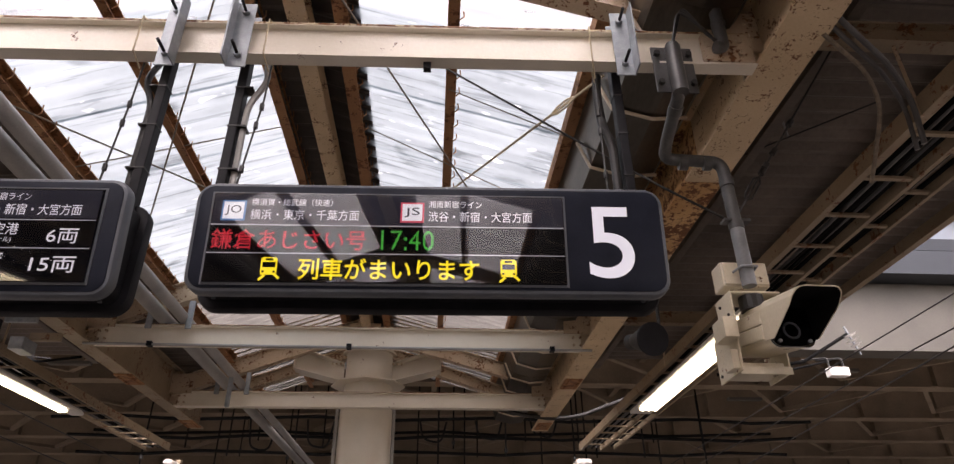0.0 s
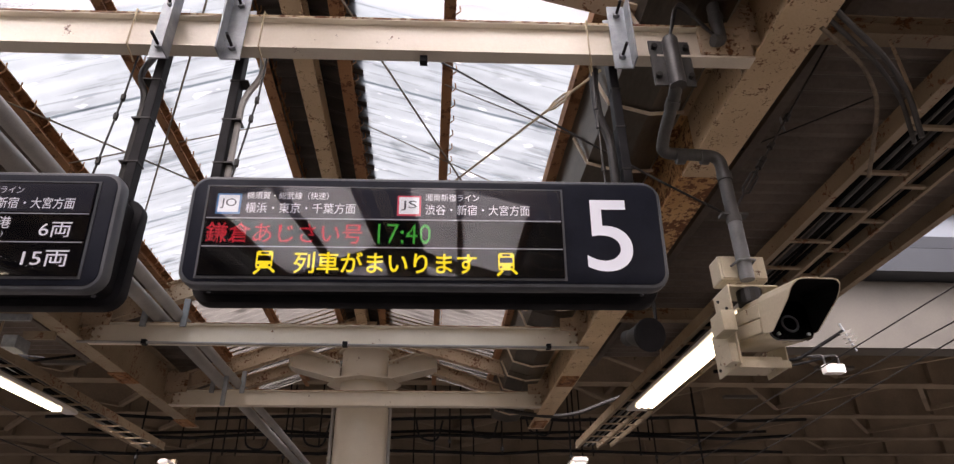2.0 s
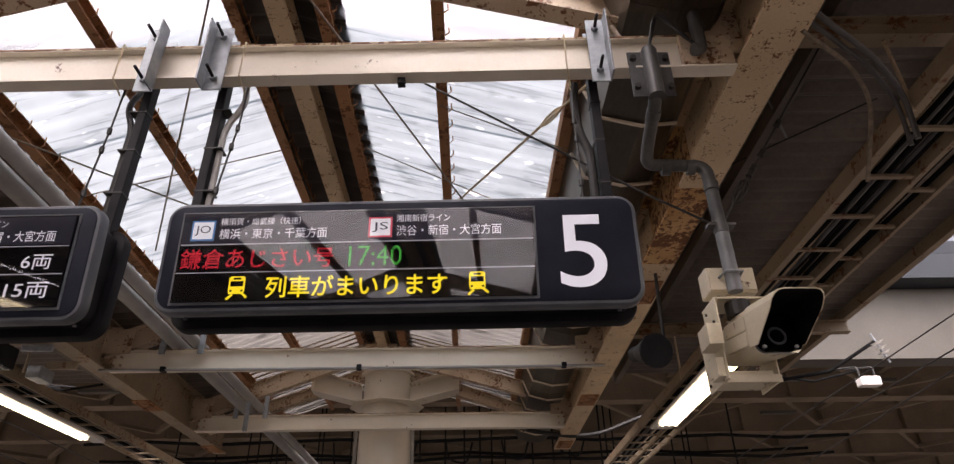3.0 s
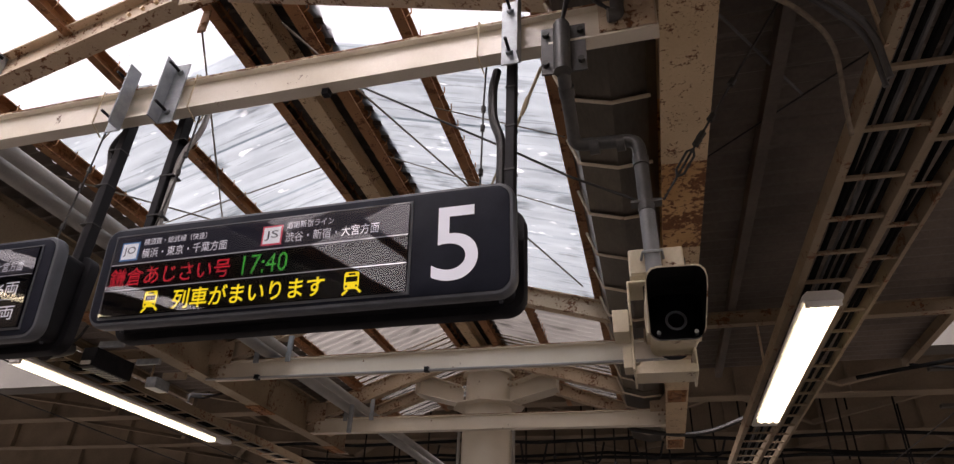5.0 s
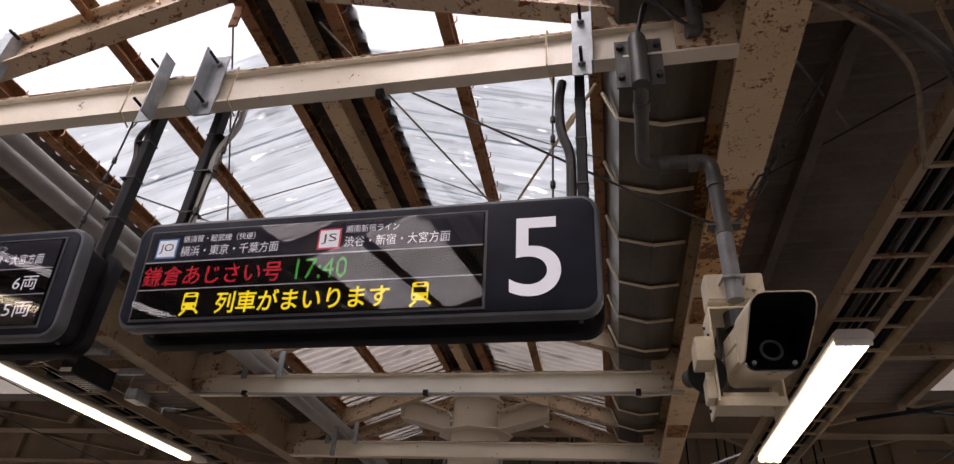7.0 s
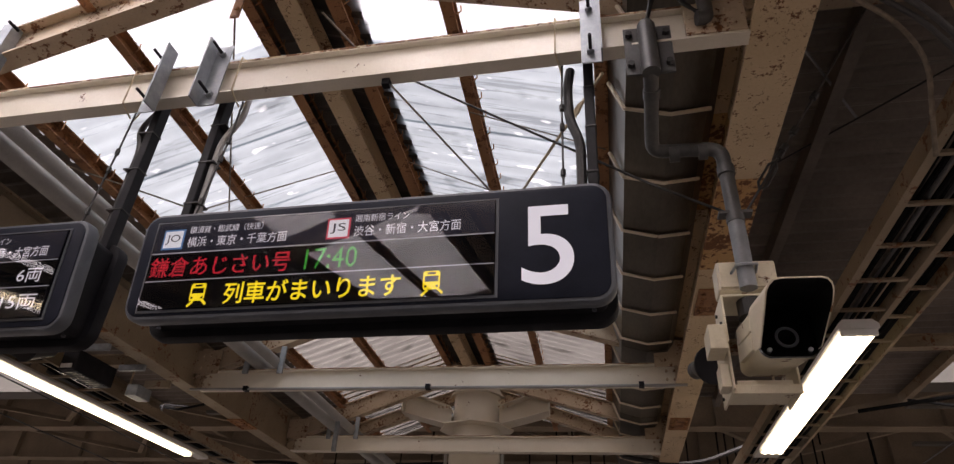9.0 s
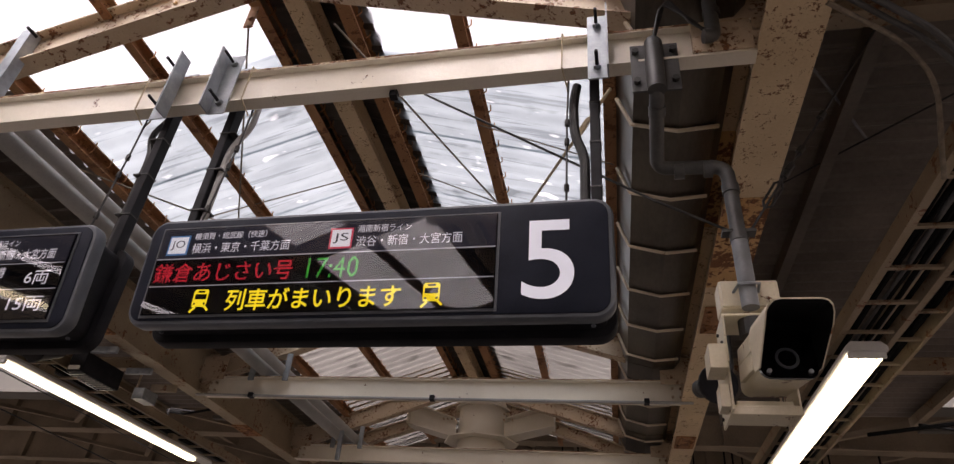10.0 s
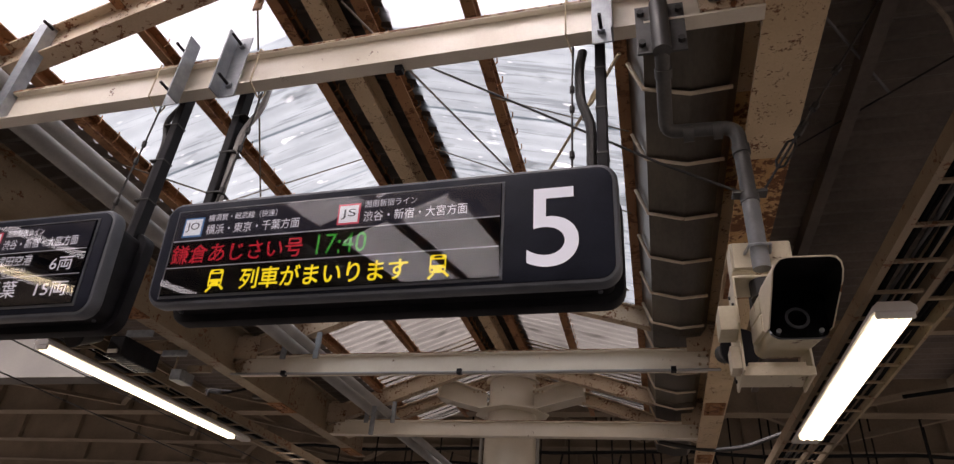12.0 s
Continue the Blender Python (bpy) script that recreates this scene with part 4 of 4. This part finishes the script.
AIM = Matrix.Translation((1.203, 1.99, 2.327)) @ pose(0, 0, 0, 10, 0, 1) @ Matrix.Scale(1.02, 4)
bm = loft(bmesh.new(), [(-0.022, rounded(-0.074, 0.074, -0.075, 0.066, 0.03)), (0.27, rounded(-0.070, 0.070, -0.072, 0.064, 0.026))])
lean_back(bm)
bmesh.ops.transform(bm, matrix=AIM, verts=bm.verts)
part("body", bm, HOUSING, w, smooth=True)
bm = loft(bmesh.new(), [(-0.018, rounded(-0.0755, 0.0755, -0.0765, 0.0675, 0.03)), (-0.030, rounded(-0.0735, 0.0735, -0.0745, 0.066, 0.029))])
lean_back(bm)
bmesh.ops.transform(bm, matrix=AIM, verts=bm.verts)
win = part("window", bm, LENS, w, "dark glossy front window")
bm = pipe(bmesh.new(), [(0.027 * math.cos(a), -0.032, 0.027 * math.sin(a) - 0.018) for a in (q * math.pi / 12 for q in range(25))], 0.004, 6)
lean_back(bm)
bmesh.ops.transform(bm, matrix=AIM, verts=bm.verts)
part("lens_ring", bm, BEZEL, win)
for x in (-0.052, 0.052):
    bm = disc(bmesh.new(), (x, -0.034, -0.055), (0, 1, 0), 0.006, 0.01, 10)
    lean_back(bm)
    bmesh.ops.transform(bm, matrix=AIM, verts=bm.verts)
    part("window_screw", bm, GALV, win)
# hood: a bent sheet open below, longer at the top
bm = bmesh.new()
arc = [(-0.079, -0.05), (-0.083, 0.035), (-0.0825, 0.060), (-0.077, 0.077), (-0.066, 0.087), (-0.050, 0.090)]
arc += [(-x, z) for x, z in reversed(arc)]
front = [-0.04, -0.165, -0.187, -0.200, -0.207, -0.21]
front += front[::-1]
rows = []
for inset in (0.0, 0.0035):
    a = [bm.verts.new((x * (1 - inset / 0.083), f, z - (inset if z > 0.065 else 0))) for (x, z), f in zip(arc, front)]
    c2 = [bm.verts.new((x * (1 - inset / 0.083), 0.02, z - (inset if z > 0.065 else 0))) for x, z in arc]
    rows.append((a, c2))
for a, c2 in rows:
    for i in range(11):
        bm.faces.new((a[i], a[i + 1], c2[i + 1], c2[i]))
(oa, ob2), (ia, ib) = rows
for p0, p1 in ((oa, ia), (ob2, ib)):
    for i in range(11):
        bm.faces.new((p0[i], p0[i + 1], p1[i + 1], p1[i]))
for i in (0, 11):
    bm.faces.new((oa[i], ob2[i], ib[i], ia[i]))
bmesh.ops.transform(bm, matrix=AIM, verts=bm.verts)
hood = part("hood", bm, HOUSING, w, "ivory sheet-metal sun hood")
bm = bmesh.new()
vs = [[bm.verts.new((x * 0.953, f + 0.0008, z - (0.0048 if z > 0.065 else 0))) for (x, z), f in zip(arc, fr)] for fr in (front, [0.012] * 12)]
for i in range(11):
    bm.faces.new((vs[0][i], vs[0][i + 1], vs[1][i + 1], vs[1][i]))
bm.faces.new(vs[1])
bmesh.ops.transform(bm, matrix=AIM, verts=bm.verts)
part("hood_lining", bm, MATT_BLACK, hood, "matt black hood lining")
for i in range(2):
    bm = box(bmesh.new(), -0.084, -0.066, 0.024, 0.20, -0.044 + 0.052 * i, 0.005 + 0.052 * i, 0.003)
    bmesh.ops.transform(bm, matrix=AIM, verts=bm.verts)
    part("side_panel", bm, HOUSING, w)
bm = box(bmesh.new(), -0.06, 0.06, 0.03, 0.23, 0.063, 0.086, 0.006)
bmesh.ops.transform(bm, matrix=AIM, verts=bm.verts)
part("top_panel", bm, HOUSING, w)
# cradle: a tall plate on one side, a short one on the other, a tray below
x0, x1, yb = 1.066, 1.262, 2.135
for name, dims in (("side_plate", (x0, x0 + 0.007, yb - 0.03, yb + 0.17, 2.205, 2.37)), ("side_plate", (x0, x0 + 0.007, yb - 0.045, yb + 0.09, 2.345, 2.50)),
                   ("side_plate", (x1 - 0.007, x1, yb + 0.005, yb + 0.17, 2.205, 2.33)), ("tray", (x0 + 0.008, x1 - 0.008, yb, yb + 0.17, 2.222, 2.229)),
                   ("tray_lip", (x0 + 0.002, x1 - 0.002, yb - 0.008, yb - 0.0005, 2.198, 2.223)), ("cross_bar", (x0 + 0.02, x1 - 0.02, yb + 0.012, yb + 0.03, 2.230, 2.245)),
                   ("side_box", (x0 - 0.052, x0 - 0.001, yb - 0.06, yb + 0.04, 2.318, 2.395)), ("side_box", (x0 - 0.028, x0 - 0.001, yb - 0.02, yb + 0.05, 2.215, 2.285)),
                   ("top_lip", (x1 - 0.006, x1, yb - 0.04, yb + 0.09, 2.44, 2.494)), ("side_box", (x1 + 0.001, x1 + 0.022, yb - 0.03, yb + 0.04, 2.31, 2.37))):
    part(name, box(bmesh.new(), *dims, 0.002), HOUSING, w)
for y, z in ((0.03, 2.23), (0.09, 2.28), (0.14, 2.23), (-0.01, 2.42), (0.05, 2.47)):
    part("cradle_screw", disc(bmesh.new(), (x0 - 0.003, yb + y, z), (1, 0, 0), 0.006, 0.006, 6), RUBBER, w)
bm = disc(bmesh.new(), (1.163, 2.13, 2.465), (0, 0, 1), 0.045, 0.055, 16)
part("swivel", bm, RUBBER, w, "black swivel joint")
part("top_plate", box(bmesh.new(), 1.067, 1.261, 2.092, 2.235, 2.4945, 2.503, 0.003), HOUSING, w)

# ---------------------------------------------------------------- lamps


def tube_lamp(xa, xb, y0, y1, z, double):
    l = thing("tube_lamp", ((xa + xb) / 2, (y0 + y1) / 2, z), "lit fluorescent batten lamp in a white enamel housing", "lamp", "tube lamps")
    hw = 0.108 if double else 0.062
    k = (xb - xa) / (y1 - y0)
    at = lambda y, dx=0.0, dz=0.0: (xa + k * (y - y0) + dx, y, z + dz)
    shape = [(-hw, 0.0), (-hw + 0.012, -0.004), (hw - 0.012, -0.004), (hw, 0.0), (hw, 0.022), (hw - 0.03, 0.05), (-hw + 0.03, 0.05), (-hw, 0.022)]
    part("housing", sweep(bmesh.new(), shape, at(y0 - 0.035), at(y1 + 0.28)), WHITE, l)
    for y in (y0 - 0.012, y1 + 0.02):
        x = at(y)[0]
        part("socket", box(bmesh.new(), x - hw + 0.012, x + hw - 0.012, y - 0.012, y + 0.012, z - 0.040, z - 0.005, 0.003), WHITE, l)
    for y in (y0 + 0.4, y1 - 0.4):
        x = at(y)[0]
        part("mount", box(bmesh.new(), x - 0.03, x + 0.03, y - 0.05, y + 0.05, z + 0.05, z + 0.107), SHADED_CREAM, l)
    for dx in ((-0.062, 0.0, 0.062) if double else (-0.022, 0.022)):
        part("tube", pipe(bmesh.new(), [at(y0, dx, -0.026), at(y1, dx, -0.026)], 0.022 if double else 0.017, 12), TUBE, l, "glowing warm-white tube", True)
    return l


tube_lamp(2.115, 2.115, 3.89, 6.38, 3.165, True)
tube_lamp(-3.62, -3.56, 4.0, 6.54, 3.14, False)
tube_lamp(2.115, 2.115, 9.5, 12.0, 3.165, True)
tube_lamp(-3.56, -3.56, 9.5, 12.0, 3.14, False)
tube_lamp(2.115, 2.115, -1.9, 0.6, 3.165, True)
tube_lamp(-3.60, -3.60, -1.6, 0.95, 3.14, False)

# ---------------------------------------------------------------- cable ladders over the lamps


def cable_ladder(x0, x1, z, y0, y1, n, step=0.32):
    c = thing("cable_ladder", (x0, y0, z), "cream steel cable ladder packed with grey cables", "cable ladder", "cable ladders", "structure")
    for x in (x0, x1):
        part("rail", sweep(bmesh.new(), l_shape(0.022 if x == x1 else 0.04, 0.09, 0.006), (x, y0, z), (x, y1, z)), SHADED_CREAM, c)
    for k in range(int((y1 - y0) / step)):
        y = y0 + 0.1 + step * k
        part("rung", box(bmesh.new(), x0 + 0.008, x1 - 0.004, y, y + 0.024, z + 0.006, z + 0.022), SHADED_CREAM, c)
    for k in range(n):
        x = x0 + 0.05 + (x1 - x0 - 0.09) * k / max(1, n - 1)
        pts = [(x + 0.012 * math.sin(k * 3.1 + i * 1.7), y0 + (y1 - y0) * i / 16, z + 0.042 + 0.008 * math.sin(k * 5 + i)) for i in range(17)]
        part("cable", pipe(bmesh.new(), pts, 0.013, 7), MATT_BLACK if k % 3 else DARK_CONDUIT, c, smooth=True)
    return c


cable_ladder(2.0, 2.29, 3.272, -6.14, 9.2, 8, 0.354)
cable_ladder(2.30, 2.48, 3.29, -6.0, 9.2, 3, 0.354)
cable_ladder(-3.78, -3.48, 3.247, -6, 9.2, 5)
for x, y in ((2.005, -1.6), (2.005, 1.98), (2.005, 5.43), (-3.6, 1.98), (-3.6, 5.43)):
    solo("ladder_hanger", pipe(bmesh.new(), [(x, y, 3.27), (x, y, 3.70)], 0.009, 6), CREAM, (x, y, 3.27), "thin steel rod holding up the cable ladder", "rod", "ladder hangers", "structure")

# ---------------------------------------------------------------- pipes over the ties
for x in (-2.335, -2.165):
    solo("service_pipe", pipe(bmesh.new(), [(x, Y0, 3.636), (x, 14.0, 3.636)], 0.057 if x < -2.2 else 0.046, 20), GREY_PIPE, (x, 0, 3.636), "thick grey service pipe resting on the cross ties", "pipe", "service pipes", smooth=True)
for y in (5.43, 7.50):
    s = thing("pipe_support", (-2.25, y, 3.577), "galvanised channel support clamping two pipes", "bracket", "pipe supports")
    part("channel", box(bmesh.new(), -2.47, -2.08, y - 0.03, y + 0.03, 3.578, 3.59), GALV, s)
    for x in (-2.435, -2.105):
        part("upright", box(bmesh.new(), x - 0.025, x + 0.025, y - 0.075, y - 0.055, 3.53, 3.78), GALV, s)
s = thing("pipe_support", (-2.09, 7.0, 3.5), "galvanised drop strut under the pipes", "bracket", "pipe supports")
part("strut", box(bmesh.new(), -2.185, -2.145, 6.98, 7.02, 3.28, 3.60), GALV, s)

# ---------------------------------------------------------------- bracing wires


def brace(points, r=0.005, mat=WIRE, label="thin bracing wire under the roof", name="bracing_wire"):
    return solo(name, pipe(bmesh.new(), points, r, 6), mat, points[0], label, "wire", "bracing wires")


brace([(0.764, 2.295, 3.714), (0.02, 4.10, 4.13)], 0.008, ROPE, "tan bracing rod with a turnbuckle")
brace([(-0.60, 2.19, 4.21), (0.153, 3.608, 3.932), (0.70, 4.64, 3.73)], 0.006)
brace([(-0.35, 2.13, 3.806), (0.70, 2.134, 3.108), (0.90, 2.11, 2.955), (1.13, 2.135, 2.84)], 0.005, RUBBER, "black cable sagging from the roof to the camera pole")
brace([(0.03, 2.9, 4.12), (0.78, 3.05, 3.90)], 0.004)
brace([(-0.5, 3.5, 4.28), (0.76, 3.9, 3.92)], 0.004)
brace([(-2.62, 2.62, 3.88), (-1.10, 4.07, 3.87)], 0.006)
brace([(-2.36, 3.55, 3.92), (-1.1, 3.72, 4.44)], 0.005)
brace([(-1.085, 2.18, 4.255), (-2.10, 4.21, 3.90)], 0.006, WIRE, "thin hanging rod below the ridge")
brace([(1.225, 2.225, 2.89), (1.80, 2.06, 3.75)], 0.005, RUBBER, "black wire running up to the roof")
brace([(1.47, 2.14, 3.83), (1.98, 2.85, 3.82)], 0.007, CONDUIT)
brace([(1.50, 3.30, 3.80), (2.30, 2.50, 3.80)], 0.005, RUBBER)
p = thing("ridge_plate", (-1.085, 2.18, 4.25), "small rusty plate hanging under the ridge purlin", "plate")
part("plate", box(bmesh.new(), -1.11, -1.06, 2.176, 2.184, 4.235, 4.40), BROWN, p)
part("plate_bolt", disc(bmesh.new(), (-1.085, 2.172, 4.30), (0, 1, 0), 0.012, 0.012, 6), BROWN, p)
t = thing("turnbuckle", (0.62, 2.63, 3.79), "tan wire turnbuckle on a bracing rod", "turnbuckle")
a, c3 = Vector((0.675, 2.51, 3.764)), Vector((0.585, 2.73, 3.814))
for o in (-0.022, 0.022):
    part("side_bar", pipe(bmesh.new(), [a, a.lerp(c3, 0.3) + Vector((0, 0, o)), a.lerp(c3, 0.7) + Vector((0, 0, o)), c3], 0.006, 6), ROPE, t)

t = thing("turnbuckle", (1.30, 2.2, 3.0), "black turnbuckle on the wire beside the camera pole", "turnbuckle")
a, c3 = Vector((1.225, 2.225, 2.89)), Vector((1.80, 2.06, 3.75))
for o in (-0.012, 0.012):
    part("side_bar", pipe(bmesh.new(), [a.lerp(c3, 0.10), a.lerp(c3, 0.12) + Vector((o, 0, -o)), a.lerp(c3, 0.20) + Vector((o, 0, -o)), a.lerp(c3, 0.22)], 0.005, 6), RUBBER, t)
for f in (0.25, 0.28, 0.36, 0.52):
    part("wire_clamp", disc(bmesh.new(), a.lerp(c3, f), (0.6, -0.06, 0.8), 0.014, 0.03, 8), RUBBER, t)

# conduits at the top of the right-hand roof
for dy, r in ((0.0, 0.012), (0.045, 0.010)):
    pts = bend([(1.38, 1.56 + dy, 3.60), (1.44, 1.62 + dy, 3.43), (1.80, 1.85 + dy, 3.41), (1.97, 1.98 + dy, 3.34), (1.99, 2.02 + dy, 3.14)], 0.08)
    solo("roof_conduit", pipe(bmesh.new(), pts, r, 10), DARK_CONDUIT, (1.5, 1.6, 3.4), "grey conduit crossing from girder to cable ladder", "conduit", "roof conduits", smooth=True, fall=True)
pts = bend([(1.44, 1.70, 3.40), (1.72, 1.88, 3.39), (1.86, 2.02, 3.33), (1.90, 2.2, 3.18), (1.93, 2.3, 3.12)], 0.1)
solo("roof_conduit", pipe(bmesh.new(), pts, 0.009, 10), WIRE, (1.5, 1.7, 3.35), "pale flexible conduit looping to the cable ladder", "conduit", "roof conduits", smooth=True, fall=True)

# loudspeaker behind the sign
l = thing("loudspeaker", (1.256, 3.59, 2.725), "black horn loudspeaker hanging from the girder", "loudspeaker", fall=True)
part("horn", disc(bmesh.new(), (1.256, 3.65, 2.815), (0.2, -1, -0.25), 0.045, 0.20, 20, 0.095), RUBBER, l, smooth=True)
part("rim", disc(bmesh.new(), (1.278, 3.552, 2.79), (0.2, -1, -0.25), 0.10, 0.018, 20), BLACK, l)
part("driver", disc(bmesh.new(), (1.238, 3.77, 2.843), (0.2, -1, -0.25), 0.05, 0.09, 16), RUBBER, l, smooth=True)
part("yoke", pipe(bmesh.new(), bend([(1.246, 3.71, 2.835), (1.386, 3.71, 2.905), (1.40, 3.71, 3.40)], 0.05), 0.012, 6), RUBBER, l)
pts = bend([(0.95, 7.8, 3.29), (1.10, 7.85, 3.27), (1.51, 7.9, 3.225), (1.84, 7.9, 3.26), (2.2, 7.9, 3.40), (2.5, 7.9, 3.50)], 0.2)
solo("slack_cable", pipe(bmesh.new(), pts, 0.024, 10), RUBBER, (1.5, 7.9, 3.2), "grey flexible hose slung below the cross tie", "cable", smooth=True, fall=True)
e = thing("equipment_box", (-3.24, 4.6, 3.1), "dark meshed equipment box with a pale label plate", "box", fall=True)
part("body", box(bmesh.new(), -3.32, -3.18, 4.40, 4.85, 3.13, 3.29, 0.008), BLACK, e)
part("label_plate", box(bmesh.new(), -3.30, -3.21, 4.388, 4.399, 3.145, 3.175), WHITE, e, "pale label plate")
for q in range(9):
    part("louvre", box(bmesh.new(), -3.315, -3.185, 4.44 + 0.045 * q, 4.455 + 0.045 * q, 3.119, 3.129), BEZEL, e)
for y in (4.42, 4.88):
    part("strap", box(bmesh.new(), -3.19, -2.96, y - 0.015, y + 0.015, 3.285, 3.335), GALV, e)
e = thing("equipment_box", (-3.24, 5.3, 3.1), "small pale grey metal box hanging by the girder", "box", fall=True)
part("body", box(bmesh.new(), -3.29, -3.18, 5.16, 5.36, 3.17, 3.27, 0.006), GALV, e)
part("hanger", box(bmesh.new(), -3.20, -2.96, 5.25, 5.28, 3.265, 3.33), SHADED_CREAM, e)
l = thing("loudspeaker", (-3.22, 4.05, 3.1), "black horn loudspeaker under the girder", "loudspeaker", fall=True)
part("horn", disc(bmesh.new(), (-3.22, 4.08, 3.17), (-0.2, -1, -0.25), 0.045, 0.20, 20, 0.10), RUBBER, l, smooth=True)
part("rim", disc(bmesh.new(), (-3.242, 3.98, 3.145), (-0.2, -1, -0.25), 0.105, 0.018, 20), BLACK, l)
part("yoke", pipe(bmesh.new(), bend([(-3.21, 4.12, 3.19), (-3.12, 4.12, 3.26), (-3.07, 4.12, 3.36)], 0.04), 0.012, 6), RUBBER, l)

# ---------------------------------------------------------------- overhead line beside the platform
for (y0, z0), (y1, z1) in (((4.757, 3.653), (11.098, 3.355)), ((4.881, 3.389), (9.914, 3.168)), ((4.947, 3.251), (8.628, 2.929))):
    k2 = (z1 - z0) / (y1 - y0)
    pts = [(4.4, y, z0 + k2 * (y - y0)) for y in (-6, 0, 4, 8, 14, 24)]
    solo("overhead_wire", pipe(bmesh.new(), pts, 0.007, 6), RUBBER, pts[0], "black overhead wire running beside the platform", "wire", "overhead wires", fall=True)
for (y0, z0), (y1, z1) in (((8.07, 3.426), (12.5, 3.29)), ((8.27, 3.08), (9.14, 3.045))):
    k2 = (z1 - z0) / (y1 - y0)
    pts = [(-5.0, y, z0 + k2 * (y - y0)) for y in (-6, 0, 4, 8, 14, 24)]
    solo("overhead_wire", pipe(bmesh.new(), pts, 0.007, 6), RUBBER, pts[0], "black overhead wire running beside the platform", "wire", "overhead wires", fall=True)
i = thing("insulator_arm", (3.0, 6.3, 3.4), "white ribbed insulator on a dark arm from the eave", "insulator", fall=True)
tip = Vector((4.36, 6.25, 3.78))
part("arm", pipe(bmesh.new(), [(2.99, 6.5, 3.40), (3.9, 6.4, 3.52), tip], 0.018, 8), MATT_BLACK, i)
for k in range(4):
    part("shed", disc(bmesh.new(), tip + Vector((0.02 + 0.022 * k, 0, -0.02 - 0.05 * k)), (0.35, 0, -1), 0.075 - 0.006 * k, 0.018, 16, 0.03), WHITE, i)
part("pin", pipe(bmesh.new(), [tip + Vector((-0.02, 0, 0.08)), tip + Vector((0.09, 0, -0.22))], 0.012, 8), GALV, i)
for s, fx, fz in ((-1, -4.545, -0.10), (1, 4.88, 0.0)):
    f = thing("floodlight", (fx, 7.4, 3.6), "small white floodlight on a bent dark arm from the eave", "floodlight", "floodlights", fall=True)
    part("lamp_body", box(bmesh.new(), fx - 0.12, fx + 0.12, 7.3, 7.42, 3.63 + fz, 3.74 + fz, 0.012), WHITE, f)
    for dx in (-0.09, 0.09):
        part("bracket", pipe(bmesh.new(), bend([(fx + dx, 7.36, 3.74 + fz), (fx + dx, 7.36, 3.86 + fz), (fx - s * 0.18 + dx, 7.6, 3.9 + fz)], 0.04), 0.012, 6), RUBBER, f)
    part("arm", pipe(bmesh.new(), [(fx + s * 0.1, 7.6, 3.9 + fz), (s * 4.2, 7.3, 3.68), (s * 3.6, 6.9, 3.62)], 0.014, 8), MATT_BLACK, f)
